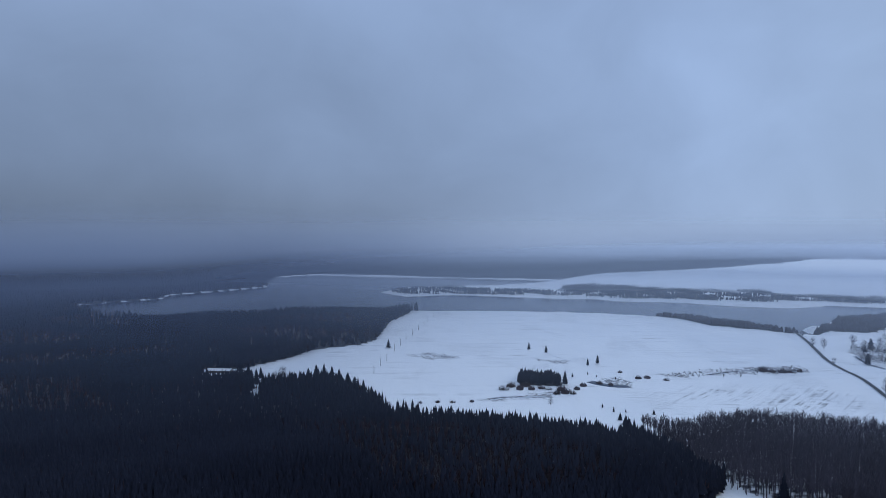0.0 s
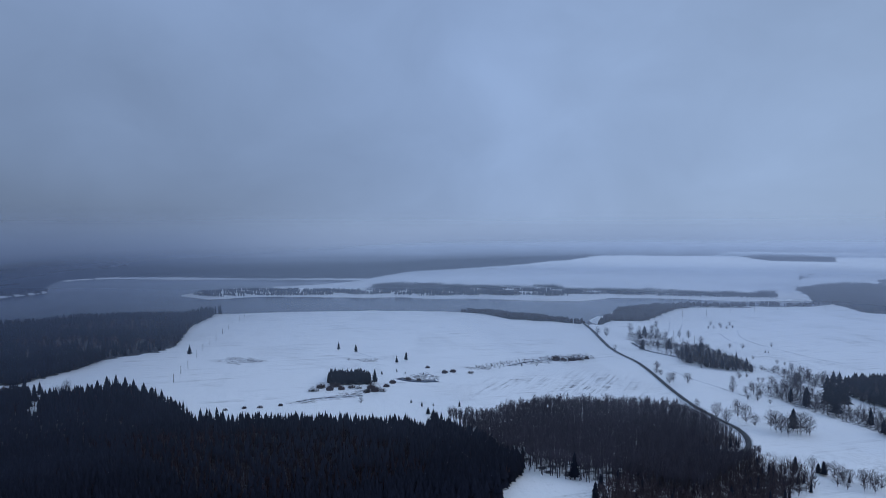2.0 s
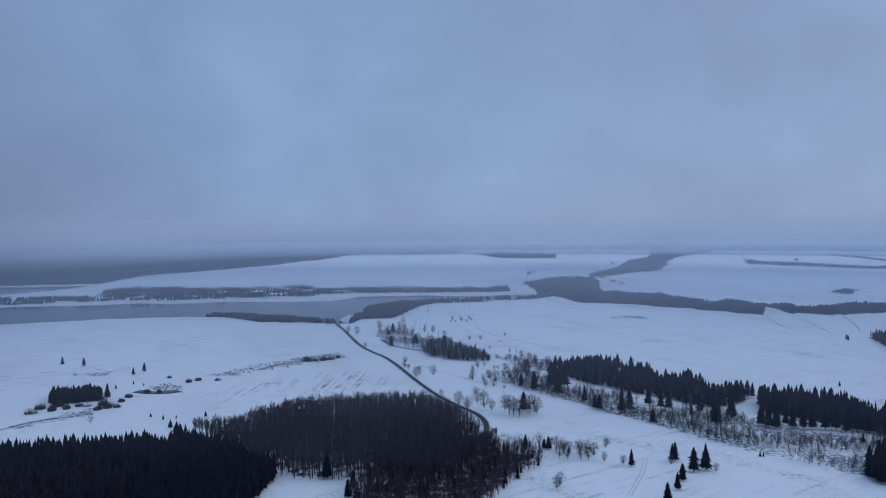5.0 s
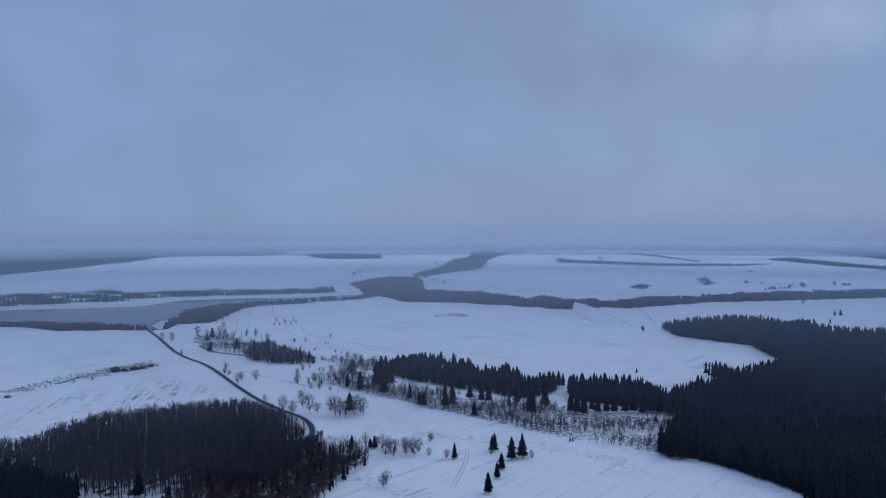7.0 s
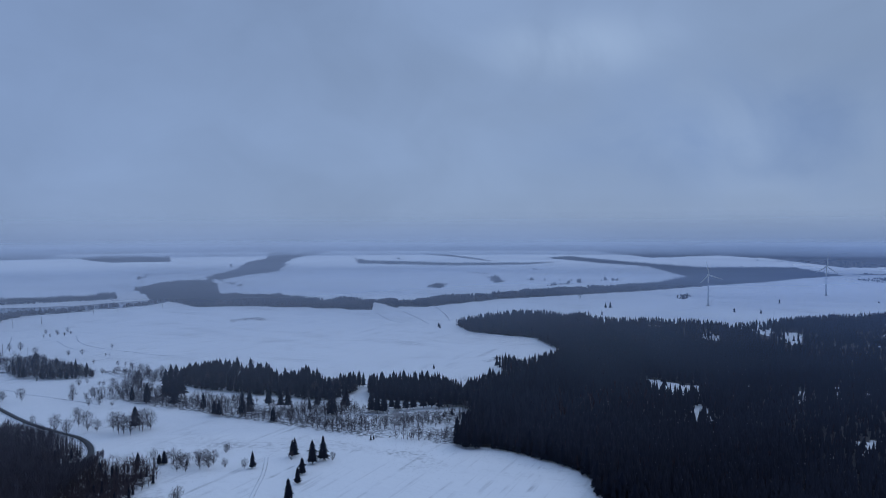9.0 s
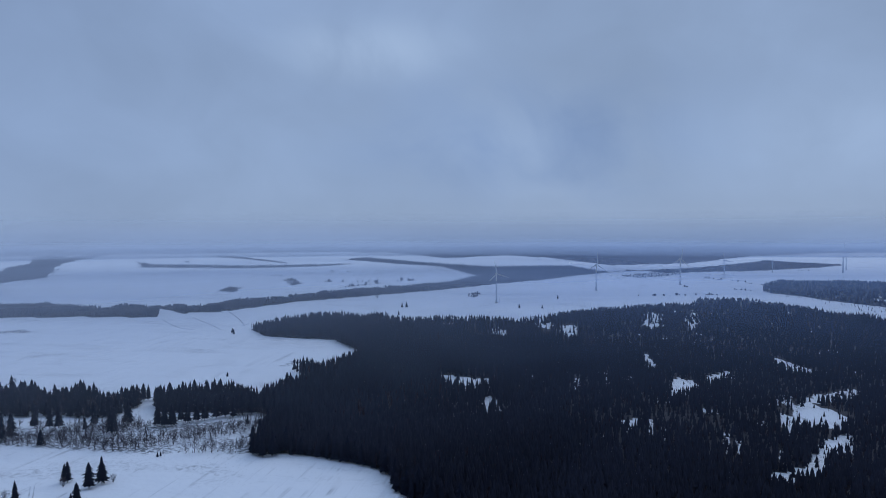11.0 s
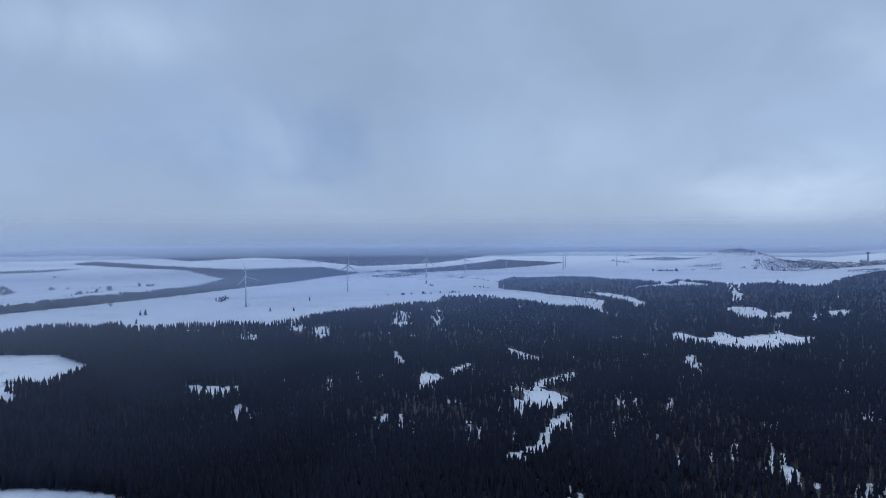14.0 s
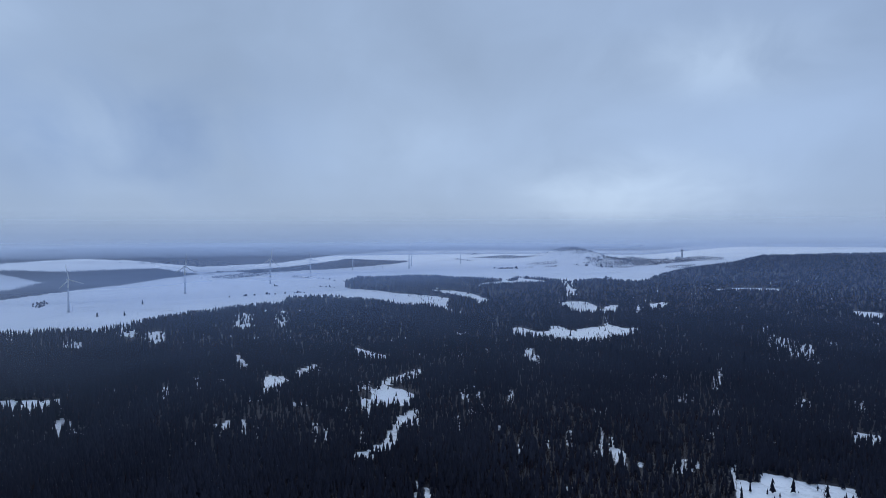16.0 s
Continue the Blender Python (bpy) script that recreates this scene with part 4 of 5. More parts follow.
BRINK = [(-0.9, -0.3), (-0.5, 0.35), (0.2, 0.45), (0.9, -0.2)]
# low terrace banks; their dark tussock colour also paints the terraces' shadow lines
for line in (BANK_A, BANK_B, BANK_C):
    ribbon("grassy_bank", line, [(1.6 * o, 0.8 * h) for o, h in BRINK], tussock.m, "low grassy terrace bank half buried in snow, shadow line painted", "bank")
for line in (RUT_A, RUT_B, RUT_C, RUT_D, RUT_E, RUT_F, RUT_G, RUT_H, RUT_J):
    ribbon("field_track", line, [(0.9 * o, 0.5 * h) for o, h in BRINK], tussock.m, "faint farm track with grass poking through snow", "track")
for line in (BROOK_A, BROOK_B, BROOK_C):
    ribbon("brook", line, [(-1.7, -0.2), (-1.2, 0.32), (1.2, 0.32), (1.7, -0.2)], water.m, "narrow dark brook between snowy banks", "brook")
    for o in (-2.3, 2.3):
        ribbon("brook_bank", line, [(o - 0.9, -0.2), (o - 0.3, 0.55), (o + 0.3, 0.55), (o + 0.9, -0.2)], tussock.m, "brown grassy bank along a snowy brook", "bank")
ribbon("pond", POND, [(-5.5, -0.2), (-5.0, 0.3), (5.0, 0.3), (5.5, -0.2)], water.m, "small dark pond among snowy reeds", "pond")


def fog_foot(deg):
    """How far off the fog bank stands: close behind the lake in the west, farther off in the east."""
    return 2000 + 760 * ease((deg + 24) / 18) + 940 * ease((deg + 4) / 34)


# sheet added below the eye, over all the land, to carry the painted haze
def build_haze_sheet():
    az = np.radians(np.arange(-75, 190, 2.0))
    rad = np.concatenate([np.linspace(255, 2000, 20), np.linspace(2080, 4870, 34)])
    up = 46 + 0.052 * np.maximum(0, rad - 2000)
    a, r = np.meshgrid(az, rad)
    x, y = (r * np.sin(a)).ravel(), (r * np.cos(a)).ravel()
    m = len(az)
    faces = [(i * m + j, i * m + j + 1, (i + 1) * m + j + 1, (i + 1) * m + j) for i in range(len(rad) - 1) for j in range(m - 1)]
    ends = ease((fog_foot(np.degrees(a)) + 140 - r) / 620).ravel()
    ob = new("mist", mesh_of("mist", np.stack([x, y, np.repeat(up, m)], 1), faces, [HAZE_SHEET], True, ends=ends))
    tagged(ob, "thin sheet carrying painted distance haze over the land", "mist", kind="structure")


build_haze_sheet()


def build_fog():
    """The bank of fog that swallows the land."""
    deg = np.arange(-75, 190, 2.0)
    near = fog_foot(deg)
    rise = np.linspace(0, 1, 15)
    a, k = np.meshgrid(np.radians(deg), rise)
    r = near[None, :] + 640 * k
    x, y, z = r * np.sin(a), r * np.cos(a), -12 + 302 * k
    m = len(deg)
    faces = [(i * m + j, i * m + j + 1, (i + 1) * m + j + 1, (i + 1) * m + j) for i in range(len(rise) - 1) for j in range(m - 1)]
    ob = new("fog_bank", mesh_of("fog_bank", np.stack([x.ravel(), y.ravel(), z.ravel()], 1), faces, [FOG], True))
    tagged(ob, "blue-grey bank of fog hiding the horizon", "fog", kind="structure")


build_fog()


# ---- trees ----
def spruce_shape(seed, tiers, points, trunk=True, slim=0.225, full=1.15):
    """A spruce one metre tall: a trunk and ragged skirts of drooping boughs."""
    rng = np.random.default_rng(seed)
    v, f = [], []
    if trunk:
        for z, w in ((0, 0.014), (0.4, 0.009)):
            v += [(w * math.cos(k * 2.1), w * math.sin(k * 2.1), z) for k in range(3)]
        f += [(k, (k + 1) % 3, 3 + k) for k in range(3)] + [((k + 1) % 3, 3 + (k + 1) % 3, 3 + k) for k in range(3)]
    first = len(f)
    low = rng.uniform(0.1, 0.2)
    for t in range(tiers):
        u = t / tiers
        z0 = low + (0.97 - low) * u
        w = slim * (1 - u ** full) ** 0.9 * rng.uniform(0.85, 1.12) + 0.012
        drop = 0.05 + 0.3 * (0.97 - low) / tiers
        top = min(1.0, z0 + (0.97 - low) / tiers * 1.75) if t < tiers - 1 else 1.0
        base, turn = len(v), rng.uniform(0, 6.28)
        v.append((rng.normal(0, 0.004), rng.normal(0, 0.004), top))
        n = points * 2 if tiers > 2 else points
        for k in range(n):
            q = w * ((1.0 if k % 2 == 0 else 0.55) if tiers > 2 else 1.0) * rng.uniform(0.72, 1.2)
            b = turn + 6.283 * (k + rng.uniform(-0.2, 0.2)) / n
            v.append((q * math.cos(b), q * math.sin(b), z0 - (drop * rng.uniform(0.1, 0.8) if k % 2 == 0 else 0)))
        f += [(base, base + 1 + k, base + 1 + (k + 1) % n) for k in range(n)]
    return np.array(v), np.array(f), first


def bare_shape(seed, limbs, twigs, clear=0.35, spread=0.22, width=0.009, wobble=0.35, slight=False):
    """A leafless tree one metre tall: trunk, rising limbs and a rounded crown of fine twigs."""
    rng = np.random.default_rng(seed)
    v, f = [], []

    def spike(p, q, w):
        s = np.cross(q - p, rng.normal(size=3))
        s = s / (np.linalg.norm(s) + 1e-9) * w / 2
        k = len(v)
        v.extend([tuple(p - s), tuple(p + s), tuple(q)])
        f.append((k, k + 1, k + 2))

    lean = rng.normal(0, 0.02, 2)
    stem = [(0, 0, 0), (lean[0], lean[1], 0.45), (2 * lean[0], 2 * lean[1], 0.9)]
    if slight:
        spike(np.zeros(3), np.array([2 * lean[0], 2 * lean[1], 0.9]), 0.03)
        spike(np.zeros(3), np.array([2 * lean[0], 2 * lean[1], 0.9]), 0.03)
    for (p, w), (q, w2) in zip(zip(stem, (0.022, 0.014)), zip(stem[1:], (0.014, 0.002))) if not slight else ():
        k = len(v)
        v += [(p[0] + w / 2 * math.cos(a), p[1] + w / 2 * math.sin(a), p[2]) for a in (0, 2.1, 4.2)]
        v += [(q[0] + w2 / 2 * math.cos(a), q[1] + w2 / 2 * math.sin(a), q[2]) for a in (0, 2.1, 4.2)]
        f += [(k + i, k + (i + 1) % 3, k + 3 + i) for i in range(3)] + [(k + (i + 1) % 3, k + 3 + (i + 1) % 3, k + 3 + i) for i in range(3)]
    first = len(f)
    middle, half = (1 + clear) / 2, (1 - clear) / 2
    lumps = [np.array([spread * 0.5 * math.cos(a), spread * 0.5 * math.sin(a), middle + half * 0.35 * h]) for a, h in zip(rng.uniform(0, 6.283, 5), rng.uniform(-1, 1, 5))]

    def crown_point():
        d = rng.normal(size=3)
        d = d / np.linalg.norm(d) * rng.uniform(0.15, 1) ** 0.4
        p = np.array([d[0] * spread, d[1] * spread, middle + d[2] * half])
        lump = lumps[rng.integers(5)]
        return p + (lump - p) * rng.uniform(0, 0.35)

    for _ in range(limbs):
        q = crown_point()
        z = max(0.6 * clear, min(0.75, q[2] - rng.uniform(0.15, 0.35)))
        spike(np.array([2 * lean[0] * z, 2 * lean[1] * z, z]), q, width * 1.3)
    root = np.array([0, 0, 0.7 * clear])
    for _ in range(twigs):
        q = crown_point()
        d = q - root
        d = d / np.linalg.norm(d) + rng.normal(0, wobble, 3)
        spike(q - d * rng.uniform(0.06, 0.14), q + d * 0.02, width)
    return np.array(v), np.array(f), first


def dome_shape(seed, wide=0.34):
    """The dense rounded crown of a far-off broadleaved tree, on a short stem."""
    rng = np.random.default_rng(seed)
    v, f = [], []
    for z, w in ((0.16, 0.8 * wide), (0.66, 0.82 * wide)):
        turn = rng.uniform(0, 1)
        v += [(w * rng.uniform(0.65, 1.25) * math.cos(turn + 1.2566 * k), w * rng.uniform(0.65, 1.25) * math.sin(turn + 1.2566 * k), z * rng.uniform(0.8, 1.2)) for k in range(5)]
    v.append((0.05, 0.03, rng.uniform(0.88, 1.0)))
    for a in (0,):
        for k in range(5):
            f += [(a + k, a + (k + 1) % 5, a + 5 + k), (a + (k + 1) % 5, a + 5 + (k + 1) % 5, a + 5 + k)]
    f += [(5 + k, 5 + (k + 1) % 5, 10) for k in range(5)]
    return np.array(v), np.array(f), 0


def woods(name, shapes, x, y, h, wide, mats, label, seed, smooth=False):
    """Many trees joined into one mesh."""
    rng = np.random.default_rng(seed)
    z = terrain(x, y) - 0.3
    pick = rng.integers(len(shapes), size=len(x))
    turn, tone = rng.uniform(0, 6.283, len(x)), 0.5 * rng.uniform(0, 1, len(x)) ** 2 + 0.5 * np.clip(0.5 + 0.7 * np.sin(x / 71 + 2.2 * np.sin(y / 53)) * np.sin(y / 67 + 1.9 * np.sin(x / 89)), 0, 1)
    vs, fs, ts, start = [], [], [], 0
    for i, (v, f, first) in enumerate(shapes):
        k = np.where(pick == i)[0]
        if not len(k):
            continue
        c, s = np.cos(turn[k])[:, None], np.sin(turn[k])[:, None]
        w = (h[k] * wide[k])[:, None]
        co = np.stack([x[k][:, None] + w * (v[:, 0] * c - v[:, 1] * s), y[k][:, None] + w * (v[:, 0] * s + v[:, 1] * c), z[k][:, None] + h[k][:, None] * v[:, 2]], -1)
        vs.append(co.reshape(-1, 3))
        fs.append((f[None] + (np.arange(len(k)) * len(v))[:, None, None] + start).reshape(-1, 3))
        ts.append(np.repeat(tone[k], len(v)))
        start += len(k) * len(v)
    ob = new(name, mesh_of(name, np.concatenate(vs), np.concatenate(fs), mats, smooth, smooth, tone=np.concatenate(ts)))
    return tagged(ob, label, "forest", kind="stuff")


def scatter(polys, spacing, r0, r1, seed, holes=(), gaps=0.0):
    """Jittered places within the outlines, r0 to r1 from the middle, with natural gaps."""
    rng = np.random.default_rng(seed)
    xs, ys = [], []
    for p in polys:
        q = np.array(p, float)
        lo, hi = np.maximum(q.min(0), -r1), np.minimum(q.max(0), r1)
        gx, gy = np.meshgrid(np.arange(lo[0], hi[0] + spacing, spacing), np.arange(lo[1], hi[1] + spacing, spacing))
        gx = gx.ravel() + rng.uniform(-0.48, 0.48, gx.size) * spacing
        gy = gy.ravel() + rng.uniform(-0.48, 0.48, gy.size) * spacing
        r = np.hypot(gx, gy) * (1 + rng.normal(0, 0.11, gx.size) * (r0 > 400 or r1 < 1200))
        ok = (r >= r0) & (r < r1)
        gx, gy = gx[ok], gy[ok]
        ok = inside(p, gx, gy)
        xs.append(gx[ok])
        ys.append(gy[ok])
    x, y = np.concatenate(xs), np.concatenate(ys)
    ok = np.ones(len(x), bool)
    wx, wy = x + rng.normal(0, 2.2, len(x)), y + rng.normal(0, 2.2, len(x))
    for p in holes:
        ok &= ~opened(p, wx, wy, reach_of(p)) | (rng.uniform(0, 1, len(x)) < (0.3 if p in SPECKS else 0.015))
    if gaps:
        ok &= glade(x, y) < 1.25 - gaps
    far = np.where(ok & (np.hypot(x, y) > 1300) & (np.abs(np.degrees(np.arctan2(x, y)) - 5) < 50))[0]
    if len(far):
        ok[far] &= edge_distance(LAKE, x[far], y[far]) < -7
    return x[ok], y[ok]


HI = [spruce_shape(s, 3, 3, False, 0.175, 1.75) for s in range(6)]
TIPS = [spruce_shape(5 + s, 5, 4, False, 0.165, 1.7) for s in range(6)]
MID = [spruce_shape(10 + s, 3, 2, False, 0.165, 1.8) for s in range(5)]
LO = [spruce_shape(20 + s, 2, 5, False, 0.2) for s in range(4)]
FAR = [spruce_shape(30 + s, 1, 4, False, 0.3) for s in range(4)]
BARE_HI = [bare_shape(s, 4, 13, 0.22, 0.2, 0.022, 0.35, True) for s in range(5)]
BARE_TALL = [bare_shape(40 + s, 8, 54, 0.5, 0.135, 0.011, 0.18, True) for s in range(5)]
BARE_MID = [bare_shape(10 + s, 3, 8, 0.22, 0.2, 0.03, 0.35, True) for s in range(4)]
BARE_LO = [bare_shape(15 + s, 3, 5, 0.2, 0.24, 0.05, 0.35, True) for s in range(4)]
DOME = [dome_shape(20 + s) for s in range(6)]
HOLLOW = [bare_shape(80 + s, 8, 44, 0.12, 0.3, 0.022) for s in range(5)]
SCRUBBY = [bare_shape(50 + s, 10, 62, 0.0, 0.36, 0.022) for s in range(5)]


def stand(label, polys, kinds, seed, holes=(), gaps=0.0, tall=13.0, share=0.0):
    """A forest stand in rings of falling detail. share: how much of it is leafless."""
    rng = np.random.default_rng(seed + 500)
    for i, (r0, r1, spacing, needle, naked, mat, twig) in enumerate(kinds):
        x, y = scatter(polys, spacing, r0, r1, seed + i, holes, gaps)
        if not len(x):
            continue
        sparse = inside(C_M, x, y)
        keep = ~sparse | (rng.uniform(0, 1, len(x)) < 0.6)
        x, y, sparse = x[keep], y[keep], sparse[keep]
        patch = 0.5 + 0.5 * np.sin(x / 61 + 2.1 * np.sin(y / 83 + seed)) * np.cos(y / 57 + 1.1)
        sparse |= inside(THIN, x, y)
        fine = sparse.copy()
        if needle is LO:
            for p in polys:
                d = edge_distance(p, x, y)
                fine |= (d > 0) & (d < 16)
        patch = np.where(inside(E_BARE, x, y), 0.8, np.where(sparse, 0.7, patch))
        leafless = rng.uniform(0, 1, len(x)) < np.maximum(share * (0.5 + 0.6 * ease((np.degrees(np.arctan2(x, y)) - 85) / 20) * (share < 0.3)), np.clip((patch - 1 + 1.6 * share) * 5, 0, ((0.75 if seed == 100 else 0.4) + 0.5 * inside(E_BARE, x, y)) if share < 0.3 else 0.9 if share < 1 else 1.0))
        h = tall * (rng.uniform(0.7, 1.15, len(x)) if share > 0.3 else rng.uniform(0.9 if seed == 100 else 0.8, 1.05, len(x))) * (0.93 + 0.16 * np.sin(x / 33 + 1.4 * np.sin(y / 27)) * np.sin(y / 31 + seed))
        if seed == 100:
            h = h * (1 - 0.3 * ease((edge_distance(polys[0], x, y) - 12) / 30))
        h = h * (1 - 0.38 * ease((np.degrees(np.arctan2(x, y)) - 74) / 26))
        if tall > 20 or 0.3 < share < 0.5:
            d = np.max([edge_distance(p, x, y) for p in polys], axis=0)
            h = h * (0.62 + 0.38 * np.clip(d / 11, 0, 1)) * (0.86 + 0.28 * np.sin(x / 14 + 2 * np.sin(y / 21)) * np.sin(y / 17))
        wide = rng.uniform(0.85, 1.25, len(x)) * (1 + 0.02 * max(0, spacing - 5))
        if (~leafless).any():
            j = ~leafless & ~(fine & (needle is LO))
            if j.any():
                woods("spruce_forest", needle, x[j], y[j], h[j], wide[j], [mat], label, seed + 20 + i, True)
        if needle is LO and (fine & ~leafless).any():
            j = fine & ~leafless
            woods("wood_margin", MID, x[j], y[j], h[j], wide[j], [mat], "spruces along the snowy edge of a wood", seed + 60 + i, True)
        if naked is BARE_LO and needle is LO and (fine & leafless).any():
            j = fine & leafless
            woods("leafless_wood", BARE_MID, x[j], y[j], h[j], wide[j], [TWIGS], "pale leafless trees along the snowy edge of a wood", seed + 80 + i)
            leafless = leafless & ~fine
        if leafless.any():
            k = leafless
            woods("leafless_wood", naked, x[k], y[k], 0.9 * h[k], wide[k], [twig], "leafless grey-brown trees among the spruces", seed + 40 + i, naked is DOME)


RINGS = [(335, 560, 3.15, HI, BARE_HI, NEEDLES, TWIGS_RUST), (560, 1000, 3.7, MID, BARE_MID, NEEDLES, TWIGS_RUST),
         (1000, 1500, 5.6, LO, BARE_LO, NEEDLES, TWIGS), (1500, 3500, 10.5, FAR, DOME, NEEDLES, TWIGS)]
stand("dense dark spruce forest with bare trees between", [F_LEFT], [(335, 560, 2.8, HI, BARE_HI, NEEDLES, TWIGS_RUST), (560, 900, 3.7, MID, BARE_MID, NEEDLES, TWIGS_RUST), (900, 2600, 5.4, LO, BARE_LO, NEEDLES, TWIGS_RUST)], 100, (C_YARD, C_YARD2), 0.0, 17.5, 0.28)
stand("dense dark spruce forest broken by snowy clearings", [F_EAST, F_RIDGE], RINGS, 200, CLEARINGS, 0.0, 17.0, 0.2)
CLOSE = [(335, 1500, 3.8, TIPS, HOLLOW, NEEDLES, TWIGS)]
stand("dark spruce wood with leafless trees on the snow slope", [F_WOOD], CLOSE, 300, (), 0.45, 18.5, 0.36)
stand("dense copse of leafless trees and spruces by the brook", [COPSE], [(335, 1500, 3.0, TIPS, HOLLOW, NEEDLES, TWIGS)], 330, (), 0.0, 12.0, 0.5)
stand("tight clump of dark spruces in the open field", [CLUMP], [(335, 1500, 3.4, TIPS, BARE_HI, NEEDLES, TWIGS)], 350, (), 0.0, 23.0, 0.0)
SHORES = [(900, 1500, 4.8, LO, DOME, NEEDLES, TWIGS), (1500, 4900, 8.0, FAR, DOME, NEEDLES, TWIGS)]
stand("mixed wood along the lake shore", [F_SHORE, F_PROMO], SHORES, 400, (), 0.0, 11.5, 1.2)
stand("thin wood on the snowy lake spit", [F_SPIT], [(900, 4900, 7.0, LO, DOME, NEEDLES, TWIGS)], 500, (), 0.95, 9.5, 0.2)
stand("hazy mixed wood along the far valley", [F_VALLEY, F_FAR1, F_FAR2, F_FAR3, H_A, H_B, H_C, H_D, H_E, H_G], [(900, 1400, 5.5, LO, DOME, NEEDLES, TWIGS), (1400, 2000, 6.5, LO, DOME, NEEDLES, TWIGS), (2000, 4900, 12.0, FAR, DOME, NEEDLES, TWIGS)], 600, (C_LINE,), 0.0, 10.5, 0.42)
stand("bare trees and dark spruces among village gardens", [V_A, V_B, V_C, V_D], [(1500, 4900, 11.0, FAR, DOME, NEEDLES, TWIGS)], 660, (), 0.35, 7.5, 0.8)
x, y = scatter(CLEARINGS[:-2], 15.0, 335, 2600, 830, (), 0.75)
rng = np.random.default_rng(9)
woods("saplings", MID, x, y, rng.uniform(1.5, 6.0, len(x)), rng.uniform(1.0, 1.4, len(x)), [NEEDLES], "young dark spruces dotted over snowy clearings", 831)
stand("scattered hedgerow trees on far snowy fields", [H_F, H_H], [(900, 4900, 9.0, FAR, DOME, NEEDLES, TWIGS)], 650, (), 0.3, 7.0, 0.6)
stand("dark wooded hills beyond the lake under fog", [F_HILLS], [(1500, 2450, 11.5, FAR, FAR, NEEDLES, NEEDLES), (2450, 3600, 19.0, FAR, FAR, NEEDLES, NEEDLES), (3600, 4860, 36.0, FAR, FAR, NEEDLES, NEEDLES)], 700, (), 0.0, 14.0, 0.0)
stand("distant wooded hills fading into mist", [F_HILLS2, F_HILLS3], [(1500, 4860, 24.0, FAR, DOME, NEEDLES, TWIGS)], 720, (), 0.0, 13.0, 0.2)

x, y = scatter([[(4840 * math.sin(radians(a)), 4840 * math.cos(radians(a))) for a in range(-60, 171, 5)] + [(4180 * math.sin(radians(a)), 4180 * math.cos(radians(a))) for a in range(170, -61, -5)]], 30.0, 4000, 4900, 790)
rng = np.random.default_rng(79)
woods("skyline_woods", FAR, x, y, rng.uniform(9, 15, len(x)), rng.uniform(1.2, 1.8, len(x)), [NEEDLES], "farthest wooded hills along the misty skyline", 791)


def roadside(x, y, h):
    """Trees keep off the road, and those beside it are low."""
    line = smooth_line(ROAD, 6.0)
    d = np.min(np.hypot(x[:, None] - line[None, :, 0], y[:, None] - line[None, :, 1]), axis=1)
    keep = d > 3.5
    return x[keep], y[keep], np.minimum(h, 2.5 + 0.62 * d)[keep]


rng = np.random.default_rng(8)
x, y = scatter([F_GROVE], 3.15, 335, 700, 800)
x, y, h = roadside(x, y, 18.5 * rng.uniform(0.8, 1.1, len(x)))
woods("leafless_grove", BARE_TALL, x, y, h, rng.uniform(0.8, 1.2, len(x)), [TWIGS_GROVE], "tall leafless grove with slim pale trunks on snow", 801)
x, y = scatter([F_BROWN], 3.6, 335, 700, 810)
x, y, h = roadside(x, y, 13.0 * rng.uniform(0.7, 1.15, len(x)))
woods("leafless_thicket", HOLLOW, x, y, h, rng.uniform(0.8, 1.1, len(x)), [TWIGS_RED], "dense russet-brown leafless thicket beside the road", 811)
x, y = scatter([F_BROWN], 9.0, 335, 700, 812)
x, y, h = roadside(x, y, 10.0 * rng.uniform(0.5, 1.15, len(x)))
woods("young_spruces", TIPS, x, y, h, rng.uniform(0.9, 1.3, len(x)), [NEEDLES], "dark young spruces within the brown thicket", 813)
x, y = scatter([SCRUB, SCRUB2, SCRUB3], 4.3, 335, 1500, 820, (F_WOOD,), 0.85)
woods("shrubs", HOLLOW, x, y, rng.gamma(6.0, 1.15, len(x)) + 1.5, rng.uniform(0.9, 1.35, len(x)), [TWIGS], "leafless grey shrubs and saplings along a hollow", 821)

x, y = scatter([CREEK], 4.2, 335, 1500, 822, (), 0.35)
woods("low_scrub", SCRUBBY, x, y, rng.uniform(1.0, 4.5, len(x)), rng.uniform(0.9, 1.6, len(x)), [TWIGS], "low leafless scrub along a snowy brook", 823)


# hedgerows and bushes that line the far fields
rng = np.random.default_rng(77)
hx, hy = [], []
for _ in range(34):
    a, r, turn, n = rng.uniform(34, 128), rng.uniform(1650, 3900), rng.uniform(0, 3.14), int(rng.integers(5, 30))
    along = np.cumsum(rng.gamma(0.7, 16, n))
    hx.append(r * math.sin(radians(a)) + along * math.cos(turn) + rng.normal(0, 4, n))
    hy.append(r * math.cos(radians(a)) + along * math.sin(turn) + rng.normal(0, 4, n))
hx, hy = np.concatenate(hx), np.concatenate(hy)
clear = ~inside(LAKE, hx, hy)
for p in FORESTS:
    clear &= ~inside(p, hx, hy)
hx, hy = hx[clear], hy[clear]
woods("hedgerows", DOME, hx, hy, rng.gamma(4.0, 1.2, len(hx)), rng.uniform(0.9, 1.9, len(hx)), [TWIGS], "thin hedgerows and bushes across far snowy fields", 778)


